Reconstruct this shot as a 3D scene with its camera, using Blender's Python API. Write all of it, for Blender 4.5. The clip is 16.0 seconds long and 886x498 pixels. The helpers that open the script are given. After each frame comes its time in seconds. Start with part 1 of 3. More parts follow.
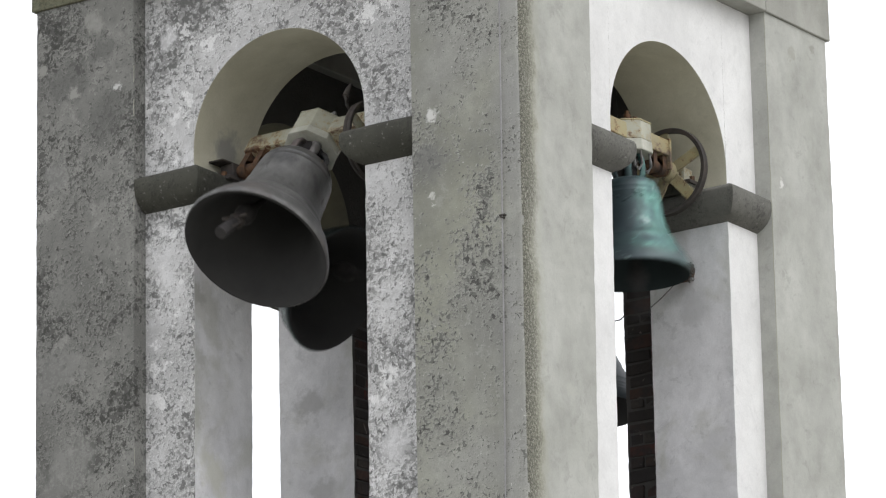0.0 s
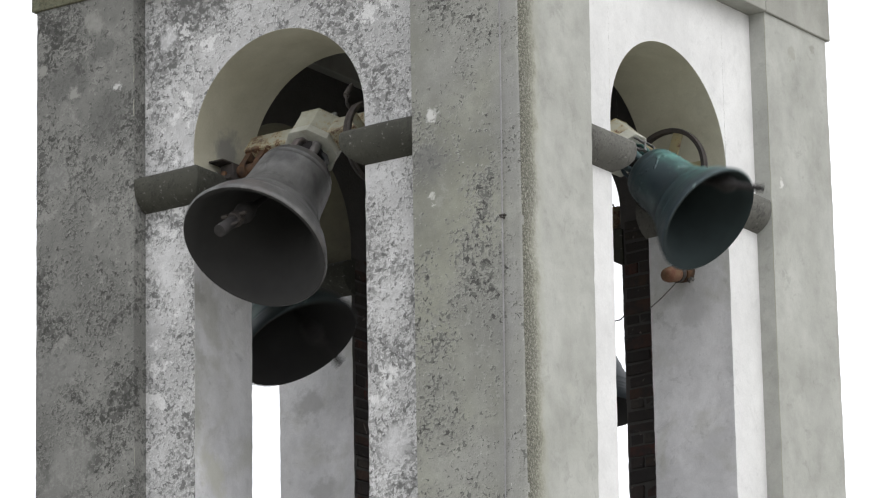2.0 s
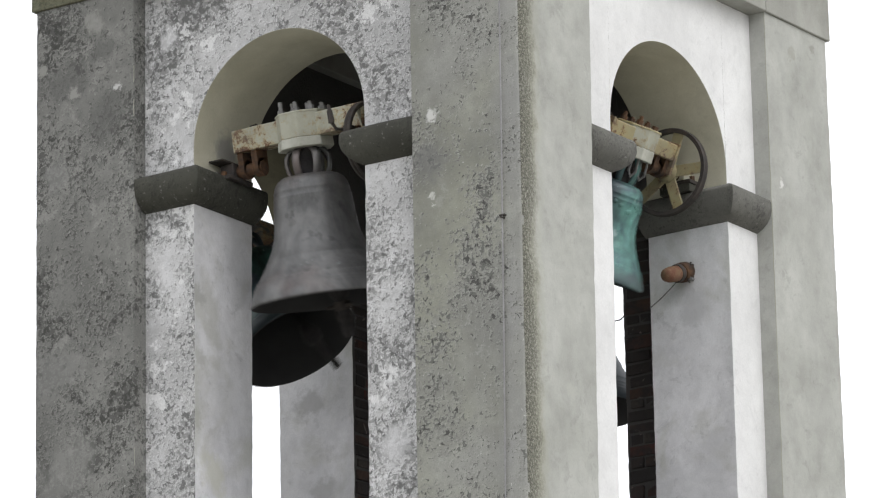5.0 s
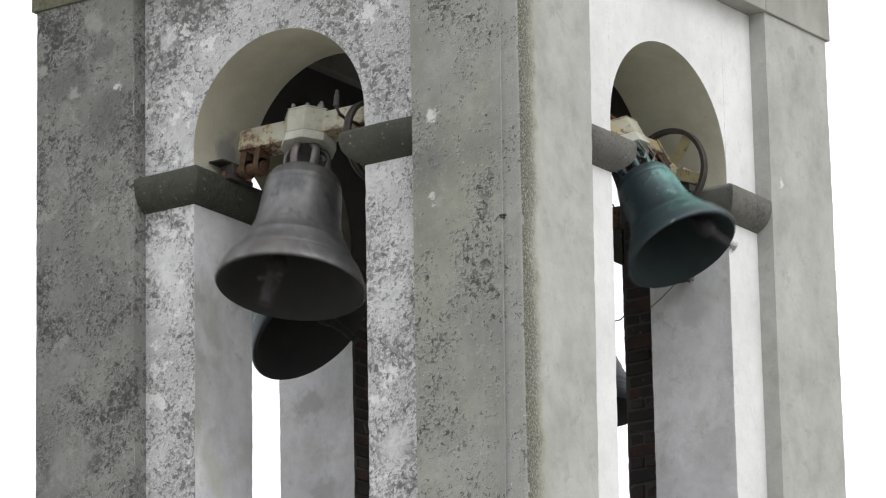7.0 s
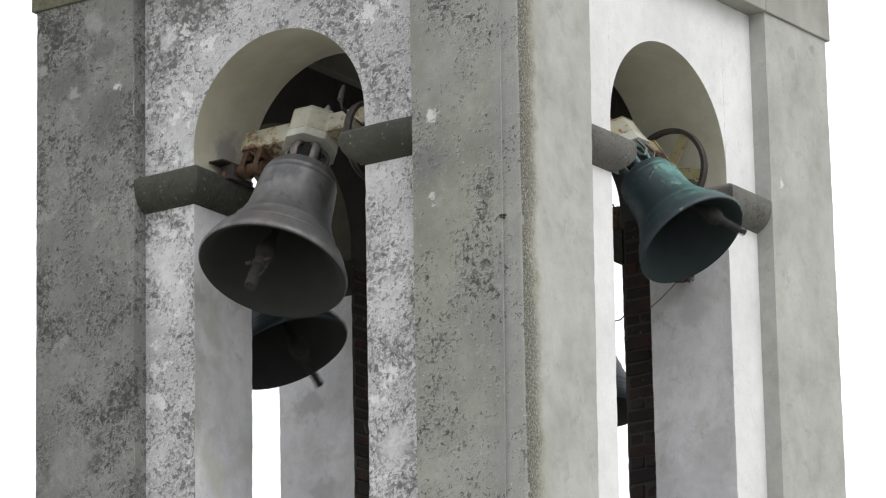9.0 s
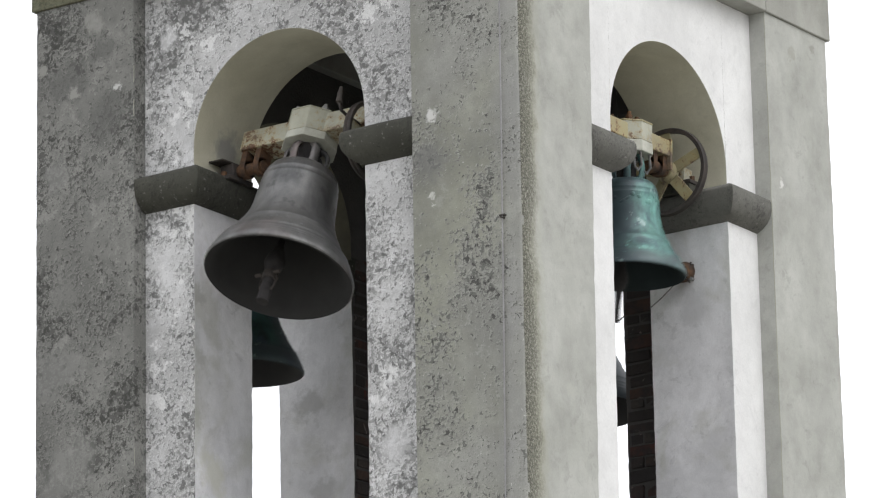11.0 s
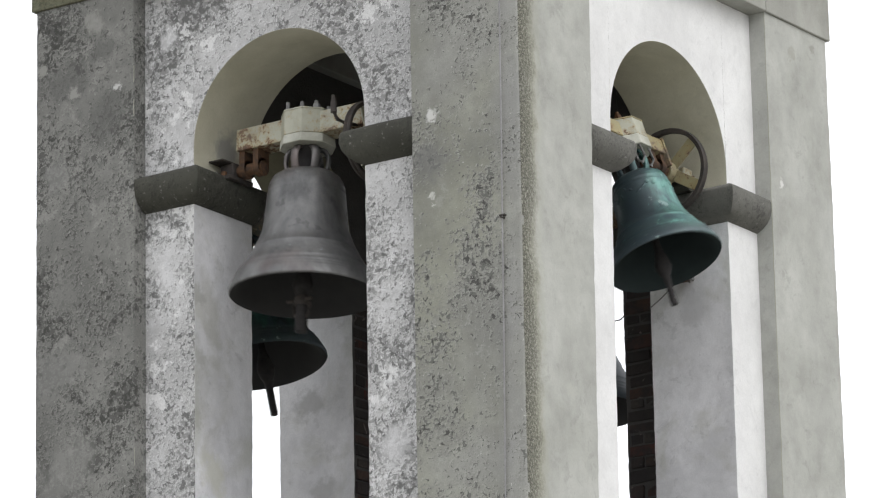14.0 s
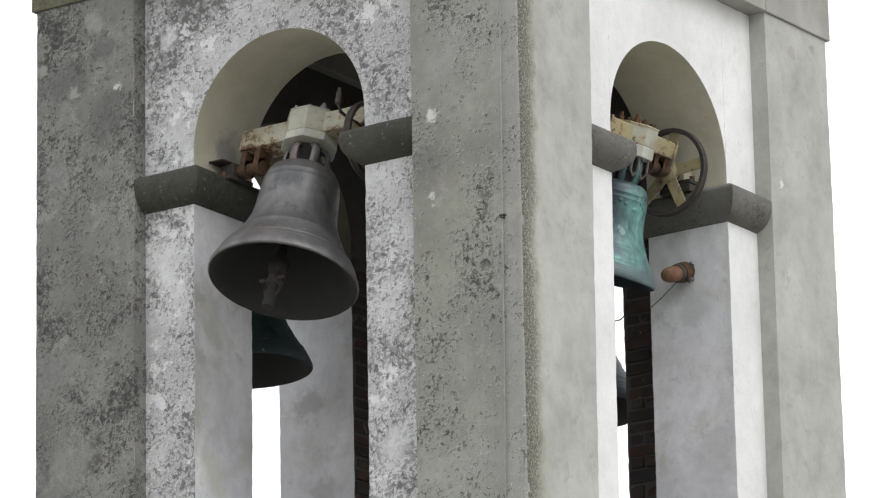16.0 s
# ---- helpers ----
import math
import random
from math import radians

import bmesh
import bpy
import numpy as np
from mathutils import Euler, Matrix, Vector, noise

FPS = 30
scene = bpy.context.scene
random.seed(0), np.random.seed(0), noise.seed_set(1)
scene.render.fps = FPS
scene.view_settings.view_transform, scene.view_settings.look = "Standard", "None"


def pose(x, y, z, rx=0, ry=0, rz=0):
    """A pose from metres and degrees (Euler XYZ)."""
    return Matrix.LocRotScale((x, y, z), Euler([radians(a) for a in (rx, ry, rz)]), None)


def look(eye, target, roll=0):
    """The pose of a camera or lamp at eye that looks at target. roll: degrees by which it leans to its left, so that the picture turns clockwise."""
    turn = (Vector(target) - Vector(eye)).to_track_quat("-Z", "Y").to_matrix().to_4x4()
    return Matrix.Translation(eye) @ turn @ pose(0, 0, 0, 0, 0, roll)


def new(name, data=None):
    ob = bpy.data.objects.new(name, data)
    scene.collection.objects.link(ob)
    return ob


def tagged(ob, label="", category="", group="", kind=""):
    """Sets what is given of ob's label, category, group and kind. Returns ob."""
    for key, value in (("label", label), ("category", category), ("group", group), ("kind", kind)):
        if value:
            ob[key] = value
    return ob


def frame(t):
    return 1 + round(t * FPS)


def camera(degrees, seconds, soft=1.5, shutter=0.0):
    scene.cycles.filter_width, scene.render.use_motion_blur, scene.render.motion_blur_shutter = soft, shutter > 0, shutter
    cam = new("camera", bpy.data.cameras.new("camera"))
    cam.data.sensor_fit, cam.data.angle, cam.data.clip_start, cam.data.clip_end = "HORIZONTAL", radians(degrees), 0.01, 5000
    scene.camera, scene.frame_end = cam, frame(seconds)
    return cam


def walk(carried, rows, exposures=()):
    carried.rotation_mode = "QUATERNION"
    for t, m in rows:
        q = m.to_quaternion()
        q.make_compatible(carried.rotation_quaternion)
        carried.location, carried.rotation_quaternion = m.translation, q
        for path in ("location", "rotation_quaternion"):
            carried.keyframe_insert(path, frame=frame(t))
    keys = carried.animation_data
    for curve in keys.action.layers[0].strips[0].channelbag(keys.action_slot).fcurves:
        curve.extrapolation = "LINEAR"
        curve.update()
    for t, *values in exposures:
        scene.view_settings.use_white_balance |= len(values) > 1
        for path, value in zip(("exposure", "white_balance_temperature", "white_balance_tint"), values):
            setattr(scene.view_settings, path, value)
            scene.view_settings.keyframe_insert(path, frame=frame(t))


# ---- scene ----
# ---- camera: a long lens on a tripod, looking up at the belfry ----
cam = camera(8.94, 16.0, soft=1.2, shutter=0.5)
Z0 = 12.8                       # height of the impost tops above the ground
EYE = Vector((19.34, -28.87, Z0 - 11.2))
YAW, PITCH = radians(-34.66), radians(16.28)
AIM = EYE + 36 * Vector((math.cos(PITCH) * math.sin(YAW), math.cos(PITCH) * math.cos(YAW), math.sin(PITCH)))
STAND = look(EYE, AIM, -1.0)
walk(cam, [(0, STAND), (16, STAND)])

# ---- light: bright overcast ----
SUN_EL, SUN_AZ = radians(46), radians(94)     # azimuth from +y towards +x
world = bpy.data.worlds.new("overcast")
scene.world = world
world.use_nodes = True
wt = world.node_tree
wt.nodes.clear()
w_out = wt.nodes.new("ShaderNodeOutputWorld")
w_bg = wt.nodes.new("ShaderNodeBackground")
w_sky = wt.nodes.new("ShaderNodeTexSky")
w_sky.sky_type = "NISHITA"
w_sky.sun_disc = False
w_sky.sun_elevation, w_sky.sun_rotation = SUN_EL, SUN_AZ
w_sky.air_density, w_sky.dust_density = 1.0, 4.0
w_hsv = wt.nodes.new("ShaderNodeHueSaturation")
w_hsv.inputs["Saturation"].default_value = 0.12
w_mix = wt.nodes.new("ShaderNodeMixRGB")
w_mix.inputs[0].default_value = 0.7
w_mix.inputs[2].default_value = (13.0, 13.12, 13.55, 1)
wt.links.new(w_sky.outputs[0], w_hsv.inputs["Color"])
wt.links.new(w_hsv.outputs[0], w_mix.inputs[1])
wt.links.new(w_mix.outputs[0], w_bg.inputs[0])
w_bg.inputs[1].default_value = 0.12
wt.links.new(w_bg.outputs[0], w_out.inputs[0])

sun = new("sun", bpy.data.lights.new("sun", "SUN"))
sun.data.energy, sun.data.angle, sun.data.color = 1.0, radians(40), (1.0, 0.985, 0.965)
sun.matrix_world = look((0, 0, 60), (-60 * math.sin(SUN_AZ) * math.cos(SUN_EL), -60 * math.cos(SUN_AZ) * math.cos(SUN_EL), 60 - 60 * math.sin(SUN_EL)))
scene.view_settings.exposure = -0.02


# ---- materials ----
class Mat:
    """A node material with short ways to add noise, ramps and mixes."""
    def __init__(self, name, rough=0.9, metal=0.0):
        self.m = bpy.data.materials.new(name)
        self.m.use_nodes = True
        self.t = self.m.node_tree
        self.b = self.t.nodes["Principled BSDF"]
        self.b.inputs["Roughness"].default_value = rough
        self.b.inputs["Metallic"].default_value = metal
        self.geo = self.t.nodes.new("ShaderNodeNewGeometry")
        self.pos = self.geo.outputs["Position"]
        self.co = self.t.nodes.new("ShaderNodeTexCoord")

    def link(self, a, b):
        self.t.links.new(a, b)

    def local(self):
        self.pos = self.co.outputs["Object"]

    def stretch(self, x, y, z):
        n = self.t.nodes.new("ShaderNodeMapping")
        n.inputs["Scale"].default_value = (x, y, z)
        self.link(self.pos, n.inputs["Vector"])
        return n.outputs[0]

    def noise(self, scale, detail=4, rough=0.55, at=None, warp=0.0):
        n = self.t.nodes.new("ShaderNodeTexNoise")
        n.inputs["Scale"].default_value, n.inputs["Detail"].default_value = scale, detail
        n.inputs["Roughness"].default_value, n.inputs["Distortion"].default_value = rough, warp
        self.link(at or self.pos, n.inputs["Vector"])
        return n.outputs["Fac"]

    def shifted(self, x, y, z):
        n = self.t.nodes.new("ShaderNodeVectorMath")
        self.link(self.pos, n.inputs[0])
        n.inputs[1].default_value = (x, y, z)
        return n.outputs[0]

    def flecks(self, scale, level, shift=(0, 0, 0), bias=None, soft=0.025, warp=0.5):
        """Ragged islands where a fine noise rises over a level; bias lowers the level in places."""
        n = self.noise(scale, 3, 0.6, self.shifted(*shift), warp)
        if bias is not None:
            n = self.math("ADD", n, bias)
        return self.ramp(n, (level, 0.0), (level + soft, 1.0))

    def ramp(self, fac, *stops):
        n = self.t.nodes.new("ShaderNodeValToRGB")
        e = n.color_ramp.elements
        while len(e) < len(stops):
            e.new(0.5)
        for el, (p, c) in zip(e, stops):
            el.position = p
            el.color = (c, c, c, 1) if isinstance(c, (int, float)) else (*c, 1)
        self.link(fac, n.inputs[0])
        return n.outputs[0]

    def mix(self, fac, a, b, mode="MIX"):
        n = self.t.nodes.new("ShaderNodeMixRGB")
        n.blend_type = mode
        for v, i in ((fac, 0), (a, 1), (b, 2)):
            if isinstance(v, (int, float)):
                n.inputs[i].default_value = v if i == 0 else (v, v, v, 1)
            elif isinstance(v, tuple):
                n.inputs[i].default_value = (*v, 1)
            else:
                self.link(v, n.inputs[i])
        return n.outputs[0]

    def math(self, op, a, b=0.0):
        n = self.t.nodes.new("ShaderNodeMath")
        n.operation = op
        for v, i in ((a, 0), (b, 1)):
            if isinstance(v, (int, float)):
                n.inputs[i].default_value = v
            else:
                self.link(v, n.inputs[i])
        return n.outputs[0]

    def patch(self, base, centre, size, colour):
        """A ragged blot of another colour round a place."""
        n = self.t.nodes.new("ShaderNodeVectorMath")
        n.operation = "DISTANCE"
        self.link(self.pos, n.inputs[0])
        n.inputs[1].default_value = centre
        ragged = self.math("ADD", self.math("MULTIPLY", self.math("SUBTRACT", self.noise(0.9 / size, 3, 0.6), 0.5), size * 2.2), self.math("MULTIPLY", self.math("SUBTRACT", self.noise(26, 6, 0.75), 0.5), 0.16))
        d = self.math("ADD", n.outputs["Value"], ragged)
        strong = 0.9 if size < 0.06 else 0.65
        return self.mix(self.math("MULTIPLY", self.ramp(d, (size * 0.5, 1.0), (size * 1.05, 0.0)), strong), base, colour)

    def axis(self, i):
        n = self.t.nodes.new("ShaderNodeSeparateXYZ")
        self.link(self.pos, n.inputs[0])
        return n.outputs[i]

    def done(self, colour, height=None, bump=0.3, dist=0.01, rough=None):
        if isinstance(colour, tuple):
            self.b.inputs["Base Color"].default_value = (*colour, 1)
        else:
            self.link(colour, self.b.inputs["Base Color"])
        if height is not None:
            n = self.t.nodes.new("ShaderNodeBump")
            n.inputs["Strength"].default_value, n.inputs["Distance"].default_value = bump, dist
            self.link(height, n.inputs["Height"])
            self.link(n.outputs[0], self.b.inputs["Normal"])
        if rough is not None:
            self.link(rough, self.b.inputs["Roughness"])
        return self.m


def lichen_plaster(name, pale, grey, dark, cover, fleck=0.8, bare=0.6, olive=None, strip=None, patches=(), crumbs=0.70):
    """Weathered plaster: broad soft stains, crusty zones of raised lichen flecks with painted lit rims, smooth bare
    zones, small scars.
    cover: how much of it is crusty, 0 to 1. strip: a smooth repaired strip beyond that x, and its colour."""
    k = Mat(name, 0.95)
    broad = k.noise(1.3, 6, 0.62)
    base = k.mix(k.ramp(broad, (0.36, 0.0), (0.64, 1.0)), pale, tuple(0.5 * a + 0.5 * b for a, b in zip(pale, grey)))
    if olive:
        base = k.mix(k.math("MULTIPLY", k.ramp(k.noise(0.9, 4, 0.5), (0.40, 0.0), (0.56, 1.0)), 0.85), base, olive)
    base = k.mix(0.5, base, k.ramp(k.noise(7, 6, 0.7), (0.36, 0.72), (0.60, 1.0)), "MULTIPLY")
    base = k.mix(k.ramp(k.noise(0.8, 5, 0.62, k.shifted(3.1, 0.0, 1.7)), (0.46, 0.0), (0.62, 0.55)), base, tuple(0.6 * c for c in grey))
    # where the crust grows: large zones with ragged rims
    zone = k.math("ADD", k.noise(1.9, 7, 0.68, warp=0.3), (cover - 0.5) * 0.5)
    if strip:
        zone = k.math("SUBTRACT", zone, k.ramp(k.math("ADD", k.math("ADD", k.axis(0), -strip[0]), k.math("MULTIPLY", k.math("SUBTRACT", k.noise(6, 4), 0.5), 0.10)), (0.0, 0.0), (0.03, 0.05)))
        base = k.mix(k.math("MULTIPLY", k.ramp(k.math("ADD", k.math("ADD", k.axis(0), -strip[0]), k.math("MULTIPLY", k.math("SUBTRACT", k.noise(5, 4), 0.5), 0.12)), (0.0, 0.0), (0.12, 1.0)), 0.4), base, strip[1])
    bias = k.math("MULTIPLY", k.math("SUBTRACT", zone, 0.5), 0.75)
    # a fine net of grey growth inside the crust
    net = k.noise(15, 8, 0.8, warp=0.3)
    base = k.mix(k.ramp(k.math("ADD", net, bias), (0.47, 0.0), (0.51, 0.5), (0.58, 0.78)), base, grey)
    # pale rims up and to one side of the dark flecks: highlights painted as relief
    rims = tuple(min(0.85, 1.2 * c) for c in pale)
    rim = k.math("MAXIMUM", k.flecks(30, 0.555, (0.007, 0.004, -0.008), bias), k.flecks(56, 0.575, (0.004, 0.003, -0.005), bias))
    base = k.mix(k.math("MULTIPLY", rim, 0.33), base, rims)
    small, big = k.flecks(56, 0.585, (0, 0, 0), bias), k.flecks(30, 0.575, (0, 0, 0), bias)
    base = k.mix(k.math("MULTIPLY", small, fleck), base, tuple(0.6 * a + 0.4 * b for a, b in zip(grey, dark)))
    base = k.mix(k.math("MULTIPLY", big, fleck), base, tuple(0.4 * a + 0.6 * b for a, b in zip(grey, dark)))
    deep = k.flecks(24, 0.625, (0.4, 0.2, 0.1), bias, 0.015)
    base = k.mix(k.math("MULTIPLY", deep, fleck), base, dark)
    # lone pale crumbs and bare scars
    crumb = k.flecks(30, crumbs, (0.31, 0.17, 0.23), None, 0.02)
    base = k.mix(k.math("MULTIPLY", crumb, 0.8), base, tuple(min(0.85, 1.3 * c + 0.10) for c in pale))
    scar = k.ramp(k.noise(4.2, 8, 0.74), (0.585, 0.0), (0.61, 1.0))
    base = k.mix(k.math("MULTIPLY", scar, bare), base, tuple(min(0.85, 1.1 * c) for c in pale))
    grain = k.noise(110, 3, 0.75)
    base = k.mix(0.3, base, k.ramp(grain, (0.32, 0.45), (0.62, 1.0)), "MULTIPLY")
    for centre, size, colour in patches:
        base = k.patch(base, centre, size, colour)
    relief = k.math("ADD", k.math("MULTIPLY", grain, 0.35), k.math("MULTIPLY", net, 0.8))
    relief = k.math("SUBTRACT", relief, k.math("MULTIPLY", k.math("MAXIMUM", big, small), 0.35))
    return k.done(base, relief, 0.09, 0.010)


def plain_plaster(name, pale, grey, scale=1.1, moss=None, contrast=0.5, patches=(), stain=None):
    """Smoother plaster with soft cloudy stains, a few ragged damp spots and faint runs of water."""
    k = Mat(name, 0.92)
    cloud = k.noise(scale, 7, 0.58, warp=0.4)
    runs = k.noise(2.2, 5, 0.6, k.stretch(1.3, 1.3, 0.8))
    base = k.mix(k.ramp(cloud, (0.36, 0.0), (0.64, 1.0)), pale, grey)
    base = k.mix(contrast * 0.35, base, k.ramp(runs, (0.38, 0.5), (0.60, 1.0)), "MULTIPLY")
    mottle = k.noise(9, 5, 0.65, warp=0.3)
    base = k.mix(contrast * 0.3, base, k.ramp(mottle, (0.36, 0.62), (0.56, 1.0)), "MULTIPLY")
    blot = k.ramp(k.noise(3.3, 8, 0.74, warp=0.5), (0.575, 0.0), (0.64, 1.0))
    base = k.mix(k.math("MULTIPLY", blot, 0.5 * contrast), base, tuple(0.66 * c for c in grey))
    if stain:
        damp = k.math("MULTIPLY", k.ramp(k.noise(1.7, 5, 0.6, warp=0.4), (0.50, 0.0), (0.62, 1.0)), 0.55)
        base = k.mix(damp, base, stain)
    pit = k.flecks(16, 0.645, (0.2, 0.5, 0.3), k.math("MULTIPLY", k.math("SUBTRACT", k.noise(2.3, 5, 0.7), 0.5), 0.5), 0.07)
    base = k.mix(k.math("MULTIPLY", pit, 0.25 * contrast + 0.04), base, tuple(0.55 * c for c in grey))
    grain = k.noise(90, 3, 0.7)
    base = k.mix(0.15, base, k.ramp(grain, (0.3, 0.3), (0.7, 1.0)), "MULTIPLY")
    if moss:
        edge = k.math("ADD", k.axis(1), k.math("MULTIPLY", k.math("SUBTRACT", k.noise(3.6, 6, 0.7), 0.5), 0.26))
        fringe = k.ramp(edge, (0.15, 0.85), (0.25, 0.0))
        base = k.mix(k.math("MULTIPLY", fringe, k.ramp(k.noise(2.0, 3), (0.35, 0.45), (0.6, 1.0))), base, (0.34, 0.34, 0.275))
        band = k.ramp(edge, (0.11, 0.95), (0.20, 0.0))
        speck = k.ramp(k.noise(55, 4, 0.75), (0.36, 0.15), (0.56, 1.0))
        base = k.mix(k.math("MULTIPLY", band, speck), base, moss)
        core = k.ramp(edge, (0.04, 1.0), (0.12, 0.0))
        base = k.mix(k.math("MULTIPLY", core, k.ramp(k.noise(60, 3, 0.7), (0.45, 0.0), (0.55, 0.8))), base, tuple(0.5 * c for c in moss))
        base = k.mix(k.math("MULTIPLY", k.math("MULTIPLY", k.flecks(60, 0.62), band), 0.5), base, (0.42, 0.42, 0.36))
    for centre, size, colour in patches:
        base = k.patch(base, centre, size, colour)
    return k.done(base, k.mix(0.5, grain, mottle), 0.3, 0.006)


M_WALL_S = lichen_plaster("lichened white plaster", (0.78, 0.78, 0.79), (0.46, 0.46, 0.46), (0.13, 0.13, 0.128), 0.56, 0.8, 0.7, patches=[((-2.936, 0.129, Z0 +0.998), 0.1, (0.68, 0.68, 0.69)), ((-2.991, 0.129, Z0 -0.689), 0.08, (0.7, 0.7, 0.71)), ((-1.109, 0.129, Z0 -2.163), 0.16, (0.62, 0.62, 0.63))])
M_PIER_S = lichen_plaster("lichened grey plaster", (0.40, 0.402, 0.375), (0.255, 0.257, 0.238), (0.07, 0.07, 0.066), 0.44, 0.9, 0.3, (0.335, 0.34, 0.28), (-0.24, (0.36, 0.36, 0.365)), patches=[((-0.5, 0, Z0 + 1.15), 0.3, (0.19, 0.19, 0.18)), ((-0.72, 0, Z0 - 0.35), 0.14, (0.17, 0.17, 0.165)), ((-0.695, -0, Z0 -0.036), 0.05, (0.66, 0.66, 0.64)), ((-0.692, 0, Z0 -0.575), 0.03, (0.58, 0.58, 0.55)), ((-0.698, 0, Z0 -0.65), 0.016, (0.58, 0.58, 0.55))])
M_PIER_W = lichen_plaster("dark lichened plaster", (0.29, 0.29, 0.273), (0.15, 0.15, 0.143), (0.055, 0.055, 0.051), 0.55, 0.85, 0.6, patches=[((-3.75, 0, Z0 - 1.95), 0.30, (0.25, 0.25, 0.238)), ((-3.82, 0, Z0 - 1.25), 0.22, (0.24, 0.24, 0.23)), ((-3.75, 0, Z0 + 0.78), 0.22, (0.12, 0.12, 0.115)), ((-3.38, 0, Z0 + 0.47), 0.2, (0.115, 0.115, 0.11)), ((-3.42, 0, Z0 + 0.98), 0.13, (0.12, 0.12, 0.115)), ((-3.288, 0, Z0 +0.681), 0.03, (0.55, 0.55, 0.54)), ((-3.493, 0, Z0 +1.18), 0.09, (0.3, 0.3, 0.28)), ((-3.665, 0, Z0 +0.707), 0.05, (0.3, 0.3, 0.28)), ((-3.938, -0, Z0 +0.924), 0.05, (0.28, 0.28, 0.26)), ((-3.811, 0, Z0 +0.149), 0.13, (0.25, 0.25, 0.24)), ((-3.711, 0, Z0 -0.709), 0.16, (0.19, 0.19, 0.18))])
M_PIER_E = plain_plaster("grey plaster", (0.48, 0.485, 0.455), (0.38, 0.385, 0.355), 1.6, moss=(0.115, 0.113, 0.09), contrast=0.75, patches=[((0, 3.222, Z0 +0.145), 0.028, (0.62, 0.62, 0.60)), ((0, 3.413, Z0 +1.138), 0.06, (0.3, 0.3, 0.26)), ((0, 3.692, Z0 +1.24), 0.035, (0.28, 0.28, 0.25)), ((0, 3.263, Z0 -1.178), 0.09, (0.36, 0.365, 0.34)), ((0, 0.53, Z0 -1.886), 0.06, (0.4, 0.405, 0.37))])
M_WALL_E = plain_plaster("white plaster", (0.80, 0.80, 0.80), (0.71, 0.71, 0.71), 1.2, contrast=0.4)
M_REVEAL = plain_plaster("reveal plaster", (0.87, 0.87, 0.89), (0.72, 0.72, 0.735), 1.5, contrast=0.85, stain=(0.5, 0.5, 0.45), patches=[
    ((-3.62, 2.616, Z0 - 0.97), 0.14, (0.36, 0.36, 0.36)), ((-3.48, 2.616, Z0 - 1.62), 0.13, (0.40, 0.40, 0.40)), ((-3.80, 2.616, Z0 - 1.75), 0.10, (0.38, 0.38, 0.37)),
    ((-2.734, 0.15, Z0 - 0.85), 0.10, (0.42, 0.42, 0.40)), ((-2.734, 0.15, Z0 - 1.25), 0.10, (0.45, 0.45, 0.42)), ((-2.734, 0.15, Z0 - 1.7), 0.10, (0.42, 0.42, 0.38)), ((-2.734, 0.32, Z0 - 2.05), 0.16, (0.58, 0.58, 0.49)),
    ((-0.42, 2.711, Z0 - 0.80), 0.12, (0.52, 0.52, 0.53)), ((-0.30, 2.711, Z0 - 1.75), 0.12, (0.60, 0.60, 0.61))])
M_RETURN = plain_plaster("mossy plaster", (0.46, 0.46, 0.395), (0.36, 0.36, 0.30), 2.0, contrast=0.6)
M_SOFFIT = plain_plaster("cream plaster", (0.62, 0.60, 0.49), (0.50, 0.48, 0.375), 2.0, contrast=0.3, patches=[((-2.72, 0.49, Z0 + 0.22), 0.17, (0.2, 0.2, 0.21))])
# far soffits and ceiling: the belfry's shade is put into these dark colours
M_SOFFIT_SHADED = plain_plaster("shaded olive plaster", (0.17, 0.158, 0.098), (0.10, 0.093, 0.066), 2.0, contrast=0.6)
M_INNER_SHADED = plain_plaster("shaded inner masonry", (0.12, 0.11, 0.10), (0.07, 0.06, 0.055), 2.0, contrast=0.5)
M_IMPOST = lichen_plaster("dark weathered stone", (0.074, 0.074, 0.060), (0.050, 0.050, 0.041), (0.026, 0.026, 0.022), 0.40, 0.6, 0.3, crumbs=0.655)
M_IMPOST_E = lichen_plaster("grey weathered stone", (0.155, 0.152, 0.138), (0.105, 0.103, 0.094), (0.05, 0.05, 0.045), 0.40, 0.6, 0.4)
M_BAND = plain_plaster("cornice plaster", (0.42, 0.42, 0.39), (0.30, 0.30, 0.27), 1.5)
M_BAND_S = lichen_plaster("mossy cornice plaster", (0.19, 0.19, 0.13), (0.12, 0.12, 0.08), (0.06, 0.06, 0.04), 0.5, 0.6, 0.3)


def inner_brick():
    k = Mat("dark brick", 0.95)
    obj = k.t.nodes.new("ShaderNodeObjectInfo")
    r = obj.outputs["Random"]
    base = k.ramp(r, (0.0, (0.042, 0.037, 0.036)), (0.45, (0.062, 0.048, 0.044)), (0.62, (0.105, 0.046, 0.039)), (0.8, (0.075, 0.052, 0.042)), (1.0, (0.085, 0.075, 0.068)))
    base = k.mix(k.ramp(k.noise(9, 5, 0.7), (0.40, 0.0), (0.62, 0.85)), base, (0.042, 0.039, 0.039))
    base = k.mix(k.flecks(18, 0.66), base, (0.16, 0.14, 0.125))
    return k.done(base, k.noise(40, 4, 0.7), 0.7, 0.012)


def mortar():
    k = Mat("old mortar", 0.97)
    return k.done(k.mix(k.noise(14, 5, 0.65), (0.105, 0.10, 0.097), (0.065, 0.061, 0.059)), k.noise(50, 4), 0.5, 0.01)


